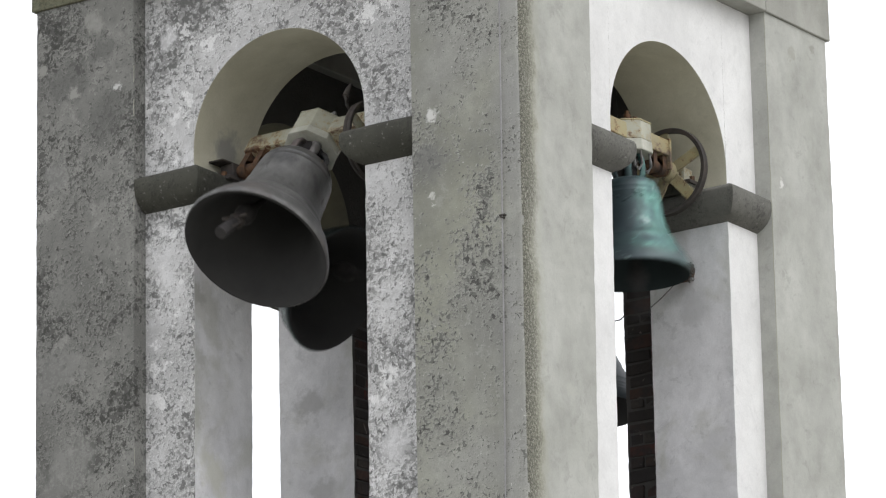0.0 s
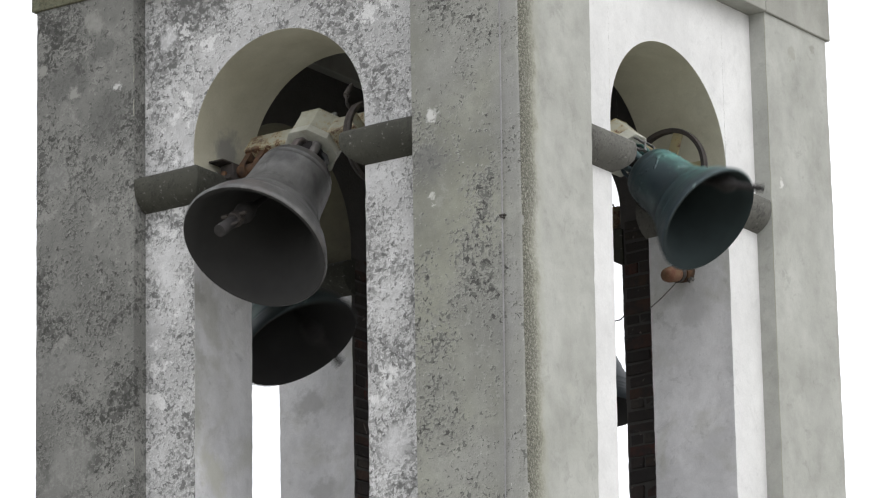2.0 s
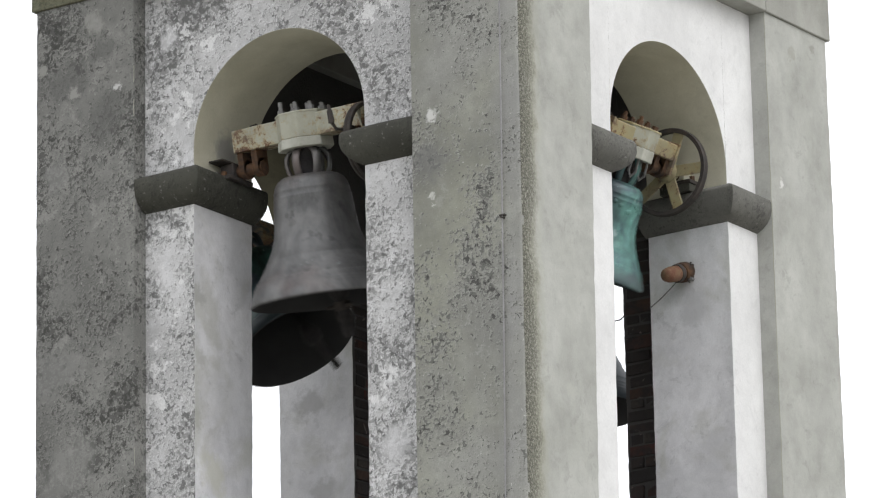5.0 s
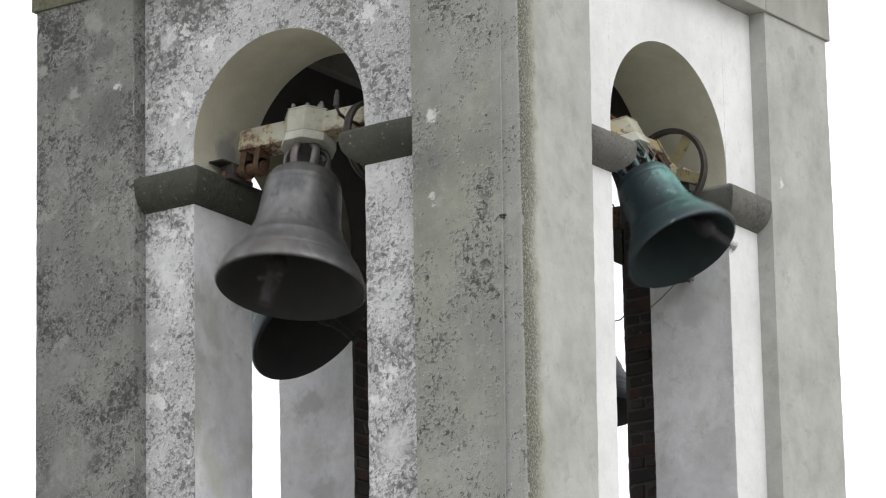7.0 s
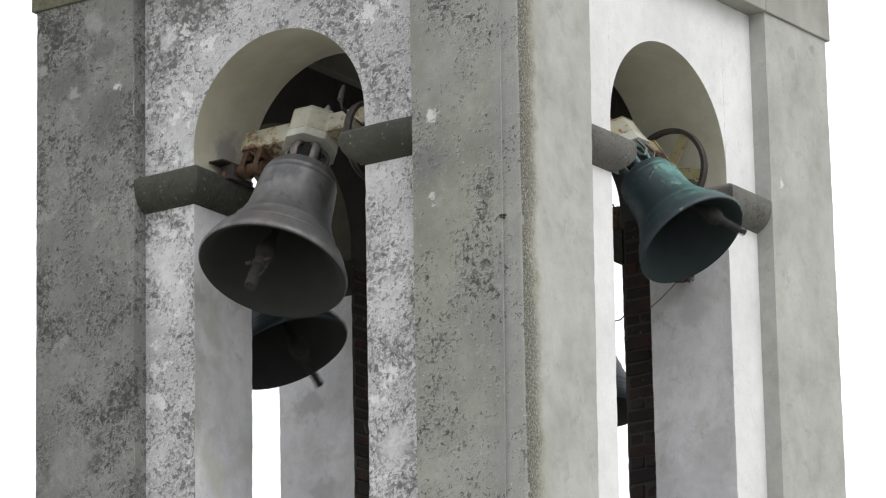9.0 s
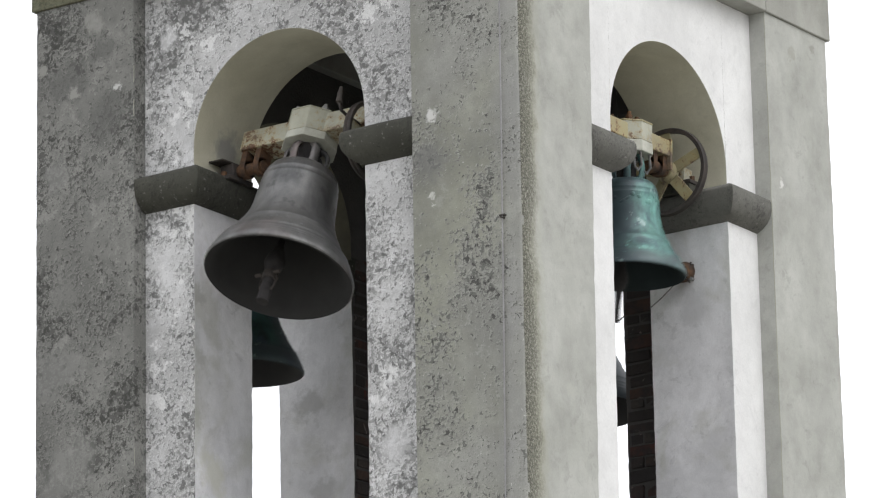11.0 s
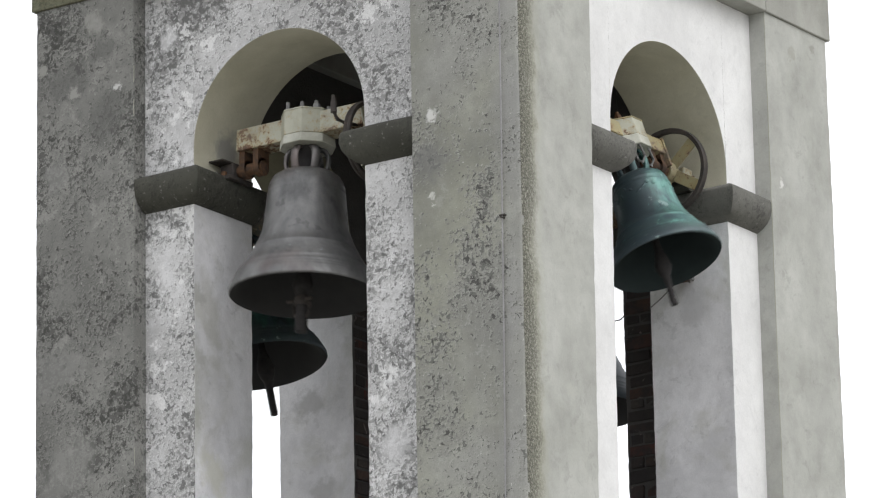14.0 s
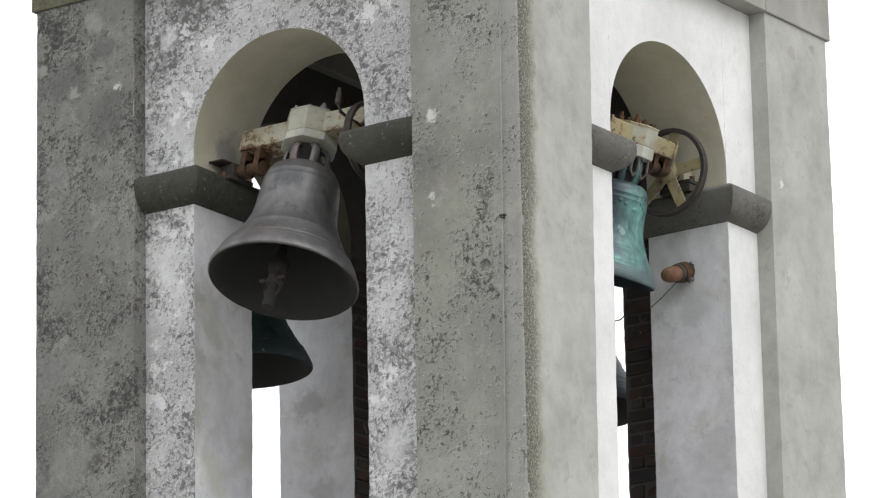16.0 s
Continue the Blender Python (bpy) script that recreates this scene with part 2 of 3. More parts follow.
def bronze_grey():
    k = Mat("dull grey bronze", 0.46, 0.55)
    k.local()
    cloud = k.noise(3.2, 6, 0.65, warp=0.4)
    base = k.mix(k.ramp(cloud, (0.36, 0.0), (0.64, 1.0)), (0.118, 0.119, 0.121), (0.24, 0.239, 0.238))
    brown = k.ramp(k.noise(1.9, 3, 0.5), (0.52, 0.0), (0.66, 1.0))
    base = k.mix(k.math("MULTIPLY", brown, 0.45), base, (0.17, 0.112, 0.10))
    runs = k.noise(6, 4, 0.6, k.stretch(2.0, 2.0, 0.3))
    base = k.mix(0.35, base, k.ramp(runs, (0.36, 0.4), (0.62, 1.0)), "MULTIPLY")
    spot = k.ramp(k.noise(7, 6, 0.68), (0.655, 0.0), (0.69, 1.0))
    base = k.mix(k.math("MULTIPLY", spot, 0.7), base, (0.36, 0.40, 0.40))
    dent = k.ramp(k.noise(9, 3, 0.5), (0.64, 0.0), (0.70, 1.0))
    base = k.mix(k.math("MULTIPLY", dent, 0.5), base, (0.07, 0.07, 0.07))
    return k.done(base, k.noise(14, 6, 0.6), 0.25, 0.008)


def bronze_green(name, green, dark, split, low, gloss=0.5, lit_dir=(1.0, 0.0, 0.0)):
    """Patinated bronze; away from the given direction it turns blue-black, patina with shade painted in."""
    k = Mat(name, gloss, 0.25)
    k.local()
    cloud = k.noise(4.2, 7, 0.68, warp=0.6)
    base = k.mix(k.ramp(cloud, (split - 0.09, 0.0), (split + 0.10, 1.0)), dark, green)
    runs = k.noise(6, 5, 0.65, k.stretch(2.0, 2.0, 0.35))
    base = k.mix(0.6, base, k.ramp(runs, (0.38, 0.25), (0.60, 1.0)), "MULTIPLY")
    streak = k.ramp(k.noise(3.1, 4, 0.6, k.stretch(2.4, 2.4, 0.5)), (0.54, 0.0), (0.62, 1.0))
    base = k.mix(k.math("MULTIPLY", streak, 0.6), base, (0.05, 0.075, 0.105))
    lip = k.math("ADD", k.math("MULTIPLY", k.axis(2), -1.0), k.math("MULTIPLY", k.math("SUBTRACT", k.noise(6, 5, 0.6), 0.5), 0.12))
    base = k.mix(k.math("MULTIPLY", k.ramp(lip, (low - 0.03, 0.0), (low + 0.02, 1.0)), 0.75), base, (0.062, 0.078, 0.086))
    # dark half of the body: shade painted in along with the patina
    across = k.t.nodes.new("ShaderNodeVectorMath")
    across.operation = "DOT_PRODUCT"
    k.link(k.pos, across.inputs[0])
    across.inputs[1].default_value = lit_dir
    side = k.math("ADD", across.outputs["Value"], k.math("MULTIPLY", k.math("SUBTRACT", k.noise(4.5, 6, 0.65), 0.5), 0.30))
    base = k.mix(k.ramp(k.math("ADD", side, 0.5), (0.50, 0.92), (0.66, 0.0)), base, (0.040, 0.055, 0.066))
    scratch = k.ramp(k.noise(9, 5, 0.7, k.stretch(2.0, 2.0, 0.7)), (0.66, 0.0), (0.68, 1.0))
    base = k.mix(k.math("MULTIPLY", scratch, 0.5), base, tuple(min(0.7, 1.5 * c) for c in green))
    spot = k.ramp(k.noise(13, 4, 0.6), (0.66, 0.0), (0.69, 1.0))
    base = k.mix(k.math("MULTIPLY", spot, 0.6), base, (0.28, 0.38, 0.37))
    return k.done(base, k.noise(14, 6, 0.62), 0.35, 0.008)


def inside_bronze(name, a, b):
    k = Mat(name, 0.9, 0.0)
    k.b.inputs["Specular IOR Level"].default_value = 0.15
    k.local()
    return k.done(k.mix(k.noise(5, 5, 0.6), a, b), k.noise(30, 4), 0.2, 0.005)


def cream_paint(name="chipped cream paint", pale=(0.44, 0.44, 0.37), worn=(0.34, 0.34, 0.265), rot=0.0, foot=0.115):
    """Old gloss paint with rust that breaks out towards the ends, ochre bleeding round it, grime."""
    k = Mat(name, 0.55)
    k.local()
    base = k.mix(k.noise(6, 5, 0.6), pale, worn)
    level = k.math("ADD", k.math("ADD", k.noise(17, 8, 0.8), rot - 0.045), k.math("MULTIPLY", k.math("ABSOLUTE", k.axis(0)), 0.30))
    level = k.math("ADD", level, k.math("MULTIPLY", k.ramp(k.axis(2), (foot + 0.006, 1.0), (foot + 0.05, 0.0)), 0.07))
    base = k.mix(k.ramp(level, (0.52, 0.0), (0.62, 0.7)), base, (0.36, 0.27, 0.12))
    base = k.mix(k.ramp(level, (0.615, 0.0), (0.645, 1.0)), base, (0.13, 0.06, 0.03))
    base = k.mix(k.ramp(level, (0.69, 0.0), (0.73, 0.8)), base, (0.05, 0.03, 0.022))
    base = k.mix(k.ramp(k.noise(4, 6, 0.7), (0.46, 0.0), (0.66, 0.5)), base, (0.20, 0.19, 0.15))
    return k.done(base, level, 0.4, 0.005)


def rusty(name, a, b):
    k = Mat(name, 0.85, 0.2)
    k.local()
    return k.done(k.mix(k.ramp(k.noise(18, 6, 0.7), (0.35, 0.0), (0.65, 1.0)), a, b), k.noise(60, 4, 0.7), 0.5, 0.004)


def plain_ground():
    k = Mat("ground", 0.95)
    return k.done(k.mix(k.noise(0.3, 6, 0.6), (0.25, 0.245, 0.21), (0.33, 0.32, 0.285)), k.noise(6, 5), 0.3, 0.05)


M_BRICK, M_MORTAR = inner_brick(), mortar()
M_BELL_GREY = bronze_grey()
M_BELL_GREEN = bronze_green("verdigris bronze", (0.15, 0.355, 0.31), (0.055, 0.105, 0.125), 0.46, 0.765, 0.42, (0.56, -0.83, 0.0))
M_BELL_DEEP = bronze_green("dark green bronze", (0.045, 0.125, 0.105), (0.033, 0.055, 0.055), 0.48, 0.78)
M_CLAPPER = rusty("near-black iron", (0.022, 0.021, 0.022), (0.045, 0.041, 0.041))
M_OCHRE = cream_paint("rusty ochre paint", (0.37, 0.345, 0.21), (0.29, 0.245, 0.13), 0.03, 0.075)
# bell insides: the shade of the hollow is painted as near-black bronze
M_INSIDE = inside_bronze("shaded bell inside", (0.032, 0.032, 0.033), (0.058, 0.057, 0.057))
M_INSIDE_GREEN = inside_bronze("shaded verdigris bell inside", (0.018, 0.022, 0.023), (0.032, 0.046, 0.048))
M_CREAM = cream_paint()
M_PLATE = cream_paint("cleaner cream paint", (0.50, 0.505, 0.45), (0.42, 0.425, 0.365), -0.13)
M_RUST = rusty("rusted iron", (0.14, 0.072, 0.034), (0.042, 0.030, 0.025))
M_IRON = rusty("dark iron", (0.04, 0.037, 0.036), (0.075, 0.062, 0.055))
M_DARK_PAINT = cream_paint("dark grey paint", (0.085, 0.083, 0.078), (0.05, 0.048, 0.045), 0.0)
M_ZINC = rusty("dull zinc bolts", (0.28, 0.28, 0.28), (0.16, 0.155, 0.15))
M_GROUND = plain_ground()


# ---- mesh helpers ----
def part(name, bm, material, parent=None, label="", smooth=0.0):
    """Links a bmesh as one mesh object under a thing or a part."""
    me = bpy.data.meshes.new(name)
    bmesh.ops.recalc_face_normals(bm, faces=bm.faces)
    if smooth:
        for f in bm.faces:
            f.smooth = True
        for e in bm.edges:
            if len(e.link_faces) == 2 and e.calc_face_angle(0) > radians(smooth):
                e.smooth = False
    bm.to_mesh(me)
    bm.free()
    for m in material if isinstance(material, (list, tuple)) else [material]:
        me.materials.append(m)
    ob = new(name, me)
    ob.parent = parent
    if label:
        tagged(ob, label)
    return ob


def bevelled(bm, width, segments=2, angle=30):
    es = [e for e in bm.edges if len(e.link_faces) == 2 and e.calc_face_angle(0) > radians(angle)]
    bmesh.ops.bevel(bm, geom=es, offset=width, segments=segments, affect="EDGES", profile=0.5, clamp_overlap=True)
    return bm


def add_box(bm, x0, x1, y0, y1, z0, z1, m=None):
    r = bmesh.ops.create_cube(bm, size=1)
    bmesh.ops.scale(bm, vec=(x1 - x0, y1 - y0, z1 - z0), verts=r["verts"])
    bmesh.ops.translate(bm, vec=((x0 + x1) / 2, (y0 + y1) / 2, (z0 + z1) / 2), verts=r["verts"])
    if m is not None:
        bmesh.ops.transform(bm, matrix=m, verts=r["verts"])
    return r["verts"]


def box(x0, x1, y0, y1, z0, z1, bevel=0.0, m=None):
    bm = bmesh.new()
    add_box(bm, x0, x1, y0, y1, z0, z1, m)
    return bevelled(bm, bevel) if bevel else bm


def add_rod(bm, a, b, r, r2=None, n=12):
    a, b = Vector(a), Vector(b)
    res = bmesh.ops.create_cone(bm, cap_ends=True, segments=n, radius1=r, radius2=r if r2 is None else r2, depth=(b - a).length)
    m = Matrix.Translation((a + b) / 2) @ (b - a).to_track_quat("Z", "Y").to_matrix().to_4x4()
    bmesh.ops.transform(bm, matrix=m, verts=res["verts"])


def rod(a, b, r, r2=None, n=12):
    bm = bmesh.new()
    add_rod(bm, a, b, r, r2, n)
    return bm


def turned(profile, n=64, mats=None, axis="Z"):
    """A body of revolution round local z from (radius, z) pairs; mats: a material index for each strip."""
    bm = bmesh.new()
    rings = []
    for r, z in profile:
        if r < 1e-5:
            rings.append([bm.verts.new((0, 0, z))])
        else:
            rings.append([bm.verts.new((r * math.cos(2 * math.pi * i / n), r * math.sin(2 * math.pi * i / n), z)) for i in range(n)])
    for j, (a, b) in enumerate(zip(rings, rings[1:])):
        for i in range(n):
            k = (i + 1) % n
            if len(a) == 1:
                vs = (a[0], b[i], b[k])
            elif len(b) == 1:
                vs = (a[i], a[k], b[0])
            else:
                vs = (a[i], a[k], b[k], b[i])
            f = bm.faces.new(vs)
            f.material_index = mats[j] if mats else 0
    if axis == "X":
        bmesh.ops.rotate(bm, cent=(0, 0, 0), matrix=Matrix.Rotation(math.pi / 2, 3, "Y"), verts=bm.verts)
    return bm


def tube(points, r, n=8):
    """A bent round bar through the points."""
    bm = bmesh.new()
    rings = []
    pts = [Vector(p) for p in points]
    for i, p in enumerate(pts):
        d = (pts[min(i + 1, len(pts) - 1)] - pts[max(i - 1, 0)]).normalized()
        q = d.to_track_quat("Z", "Y")
        rings.append([bm.verts.new(p + q @ Vector((r * math.cos(2 * math.pi * k / n), r * math.sin(2 * math.pi * k / n), 0))) for k in range(n)])
    for a, b in zip(rings, rings[1:]):
        best = min(range(n), key=lambda s: (a[0].co - b[s].co).length)
        for k in range(n):
            bm.faces.new((a[k], a[(k + 1) % n], b[(k + 1 + best) % n], b[(k + best) % n]))
    bm.faces.new(rings[0]), bm.faces.new(rings[-1])
    return bm


# ---- the tower: plan sizes ----
SX, SY = 4.0, 3.93              # length of the two sides
PW, PE = 0.854, 0.842           # pier widths on the two sides
DEEP = 0.129                    # wall panels lie this far behind the piers
THICK = 0.645                   # wall thickness
SPRING, RISE = Z0 + 0.162, 0.70
SILL, TOP = Z0 - 2.9, Z0 + 1.355

ground = part("ground", box(-2500, 2500, -2500, 2500, -0.5, 0), M_GROUND)
tagged(ground, "pale earth and gravel ground round the tower", "ground", kind="structure")

tower = new("bell_tower")
tower.location = (0, 0, 0)
tagged(tower, "weathered grey and white plastered church bell tower", "bell tower")


def pier(x0, x1, y0, y1, cx, cy, materials, name="pier"):
    """An L-shaped corner pier; (cx, cy) tells which corner of the box is the outer one."""
    t = DEEP + THICK - 0.004
    sx, sy = (1 if cx else -1), (1 if cy else -1)
    ox, oy = (x1 if cx else x0), (y1 if cy else y0)
    wx, wy = x1 - x0, y1 - y0
    outline = [(0, 0), (wx, 0), (wx, t), (t, t), (t, wy), (0, wy)]
    bm = bmesh.new()
    vs = [bm.verts.new((ox - sx * u, oy - sy * v, SILL)) for u, v in outline]
    f = bm.faces.new(vs)
    r = bmesh.ops.extrude_face_region(bm, geom=[f])
    bmesh.ops.translate(bm, vec=(0, 0, TOP - SILL), verts=[g for g in r["geom"] if isinstance(g, bmesh.types.BMVert)])
    bmesh.ops.recalc_face_normals(bm, faces=bm.faces)
    uprights = [e for e in bm.edges if abs(e.verts[0].co.z - e.verts[1].co.z) > 1 and e.calc_face_angle(0) > 0.5]
    corner = [e for e in uprights if abs(e.verts[0].co.x - ox) < 1e-4 and abs(e.verts[0].co.y - oy) < 1e-4]
    rest = [e for e in uprights if e not in corner]
    bmesh.ops.bevel(bm, geom=corner, offset=0.03, segments=4, affect="EDGES", profile=0.5)
    bmesh.ops.bevel(bm, geom=[e for e in rest if e.is_valid], offset=0.008, segments=2, affect="EDGES", profile=0.5)
    for k in range(1, 70):
        z = SILL + (TOP - SILL) * k / 70
        bmesh.ops.bisect_plane(bm, geom=bm.verts[:] + bm.edges[:] + bm.faces[:], plane_co=(0, 0, z), plane_no=(0, 0, 1))
    for v in bm.verts:
        if SILL + 0.01 < v.co.z < TOP - 0.01:
            w = noise.noise_vector(Vector((ox, oy, 3)) + v.co * 17)
            v.co += Vector((w.x, w.y, 0)) * 0.004
    bm.normal_update()
    for f in bm.faces:
        n, c = f.normal, f.calc_center_median()
        inside = abs(c.x + SX / 2) < SX / 2 - t + 0.02 and abs(c.y - SY / 2) < SY / 2 - t + 0.02
        side_face = (not cx and not cy and n.x > 0.95 and c.y < 0.2) or (cx and cy and n.y < -0.6 and c.x > -0.2)
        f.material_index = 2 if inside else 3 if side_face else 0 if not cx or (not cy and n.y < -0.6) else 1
    return part(name, bm, materials, tower, smooth=40)


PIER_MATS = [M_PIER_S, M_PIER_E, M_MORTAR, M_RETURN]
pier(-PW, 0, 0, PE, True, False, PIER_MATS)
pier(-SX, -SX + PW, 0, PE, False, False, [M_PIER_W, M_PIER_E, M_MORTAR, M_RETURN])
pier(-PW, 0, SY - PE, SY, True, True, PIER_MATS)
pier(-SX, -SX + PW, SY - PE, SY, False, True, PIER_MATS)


def side_frame(origin, along, out):
    """Turns (along the wall, outwards, up) into a place in the world."""
    o, u, n = Vector(origin), Vector(along), Vector(out)
    return lambda a, b, z: o + a * u + b * n + Vector((0, 0, z))


def arched_wall(at, u0, u1, uc, half, materials):
    """A wall with a round-arched opening right through it."""
    bm = bmesh.new()
    n = 40
    us = [(u0, None), (uc - half, None)] + [(uc - half * math.cos(math.pi * i / n), SPRING + RISE * math.sin(math.pi * i / n)) for i in range(n + 1)] + [(uc + half, None), (u1, None)]
    quad = lambda pts, mi: setattr(bm.faces.new([bm.verts.new(at(*p)) for p in pts]), "material_index", mi)
    steps = 10
    for (a, za), (b, zb) in zip(us, us[1:]):
        if b - a < 1e-6 and (za is None) != (zb is None):
            continue
        lo_a, lo_b = (SILL if za is None else za), (SILL if zb is None else zb)
        if za is None or zb is None:
            lo_a = lo_b = SILL
        quad([(a, 0, lo_a), (b, 0, lo_b), (b, 0, TOP), (a, 0, TOP)], 0)
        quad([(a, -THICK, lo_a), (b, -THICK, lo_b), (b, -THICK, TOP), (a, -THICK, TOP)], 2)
        if za is not None and zb is not None:
            quad([(a, 0, za), (b, 0, zb), (b, -THICK, zb), (a, -THICK, za)], 3)
    for u in (uc - half, uc + half):
        quad([(u, 0, SILL), (u, -THICK, SILL), (u, -THICK, Z0 - 0.1), (u, 0, Z0 - 0.1)], 1)
        quad([(u, 0, Z0 - 0.1), (u, -THICK, Z0 - 0.1), (u, -THICK, SPRING), (u, 0, SPRING)], 3)
    for u in (u0, u1):
        quad([(u, 0, SILL), (u, -THICK, SILL), (u, -THICK, TOP), (u, 0, TOP)], 2)
    bmesh.ops.remove_doubles(bm, verts=bm.verts, dist=0.0005)
    for k in range(1, 60):
        z = SILL + (SPRING - SILL) * k / 60
        bmesh.ops.bisect_plane(bm, geom=bm.verts[:] + bm.edges[:] + bm.faces[:], plane_co=(0, 0, z), plane_no=(0, 0, 1))
    a, b = at(0, 0, 0), at(1, 0, 0)
    way = b - a
    for v in bm.verts:
        u = (v.co - a).dot(way)
        if abs(abs(u - uc) - half) < 0.002 and v.co.z > SILL + 0.01:
            v.co += way * 0.006 * noise.noise(v.co * 21) * (1 if v.co.z < SPRING - 0.02 else 0)
    return part("wall", bm, materials, tower, smooth=30)


IMPOST = [(-0.02, 0.035), (0.06, 0.025), (0.112, 0.0), (0.122, -0.02), (0.124, -0.075), (0.112, -0.125), (0.085, -0.165), (0.045, -0.2), (0.0, -0.222), (-0.02, -0.222)]


def impost(at, start, edge, lean):
    """A moulded stone block that runs along the wall and turns into the opening. lean: +1 where the opening lies towards +u."""
    bm = bmesh.new()
    stations = [(start, 0, 0, 1), (edge, 0, lean, 1), (edge, -THICK * 0.5, lean, 0), (edge, -THICK - 0.02, lean, 0)]
    stations.insert(1, ((start + edge) / 2, 0, 0, 1))
    rings = []
    for u, b, du, db in stations:
        rings.append([bm.verts.new(at(u + du * o, b + db * o, Z0 + z + 0.004 * noise.noise((u * 9, b * 9, z * 15)))) for o, z in IMPOST])
    n = len(IMPOST)
    for p, q in zip(rings, rings[1:]):
        for i in range(n):
            bm.faces.new((p[i], p[(i + 1) % n], q[(i + 1) % n], q[i]))
    bm.faces.new(rings[0]), bm.faces.new(rings[-1])
    return part("impost", bm, M_IMPOST_E if at is EAST else M_IMPOST, tower, "dark weathered stone impost", smooth=45)


SOUTH = side_frame((0, DEEP, 0), (1, 0, 0), (0, -1, 0))
EAST = side_frame((-DEEP, 0, 0), (0, 1, 0), (1, 0, 0))
WEST = side_frame((-SX + DEEP, 0, 0), (0, 1, 0), (-1, 0, 0))
NORTH = side_frame((0, SY - DEEP, 0), (1, 0, 0), (0, 1, 0))
SIDES = [
    (SOUTH, -SX + PW, -PW, -2.027, 0.707, M_WALL_S),
    (EAST, PE, SY - PE, 1.988, 0.723, M_WALL_E),
    (WEST, PE, SY - PE, 1.893, 0.723, M_WALL_S),
    (NORTH, -SX + PW, -PW, -1.989, 0.707, M_WALL_E),
]
walls = []
for at, u0, u1, uc, half, m in SIDES:
    walls.append(arched_wall(at, u0, u1, uc, half, [m, M_REVEAL, M_MORTAR, M_SOFFIT if len(walls) < 2 else M_SOFFIT_SHADED if len(walls) == 2 else M_INNER_SHADED]))
    impost(at, u0, uc - half, 1)
    impost(at, u1, uc + half, -1)

# cornice band, ceiling over the belfry, floor, shaft
p = 0.02
for x0, x1, y0, y1 in ((-SX - p, p, -p, 0.85), (-SX - p, p, SY - 0.85, SY + p), (-SX - p, -SX + 0.85, 0.85, SY - 0.85), (-0.85, p, 0.85, SY - 0.85)):
    part("cornice", box(x0, x1, y0, y1, TOP + 0.002, TOP + 0.75, 0.008), M_BAND_S if y0 < 0 and y1 < 1 else M_BAND, tower)
# unseen slab, added to close the top against the sky's light
part("cap", box(-SX - 0.35, 0.35, -0.35, SY + 0.35, TOP + 0.75, TOP + 1.0, 0.02), M_BAND, tower)
part("ceiling", box(-SX + 0.86, -0.86, 0.86, SY - 0.86, TOP + 0.3, TOP + 0.45), M_INNER_SHADED, tower)
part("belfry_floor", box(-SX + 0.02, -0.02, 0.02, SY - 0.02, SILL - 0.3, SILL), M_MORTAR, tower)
part("shaft", box(-SX + 0.03, -0.03, 0.03, SY - 0.03, 0, SILL - 0.3), M_PIER_E, tower)


# the north side leans in a little towards the top
BATTER = 0.018


def lean(v):
    return -BATTER * (v.z - Z0 + 0.4) * float(np.interp(v.y, (0.1, 0.5, PE, SY / 2, SY), (0, -0.4, -0.55, 0, 1)))


for piece in tower.children:
    for v in piece.data.vertices:
        v.co.y += lean(v.co)


# ---- bells ----
def bell_profile(R, H):
    """Outer and inner outline of a bell of mouth radius R and height H, from the crown down, mouth at z = -H."""
    outer = [(0.0, 0.0), (0.28, 0.0), (0.40, -0.012), (0.47, -0.04), (0.512, -0.08), (0.53, -0.115), (0.537, -0.122), (0.537, -0.13), (0.535, -0.136), (0.545, -0.17), (0.551, -0.176), (0.551, -0.184), (0.550, -0.19),
             (0.565, -0.27), (0.58, -0.38), (0.605, -0.48), (0.655, -0.57), (0.715, -0.65), (0.727, -0.656), (0.733, -0.668), (0.736, -0.68), (0.80, -0.745), (0.868, -0.815), (0.885, -0.818), (0.89, -0.832), (0.915, -0.858), (0.920, -0.861), (0.923, -0.872), (0.935, -0.885), (0.940, -0.888), (0.944, -0.899), (0.955, -0.91), (0.960, -0.913), (0.965, -0.922), (0.975, -0.935), (1.0, -0.97), (1.0, -0.99)]
    inner = [(0.985, -1.0), (0.92, -0.985), (0.84, -0.90), (0.75, -0.80), (0.63, -0.66), (0.55, -0.50), (0.50, -0.30), (0.45, -0.14), (0.36, -0.08), (0.0, -0.07)]
    slim = lambda z: 0.95 + 0.05 * min(1.0, max(0.0, (-z - 0.45) / 0.4))
    pts = [(r * R * slim(z), z * H) for r, z in outer + inner]
    mats = [0] * (len(outer)) + [1] * (len(inner) - 1)
    return pts, mats


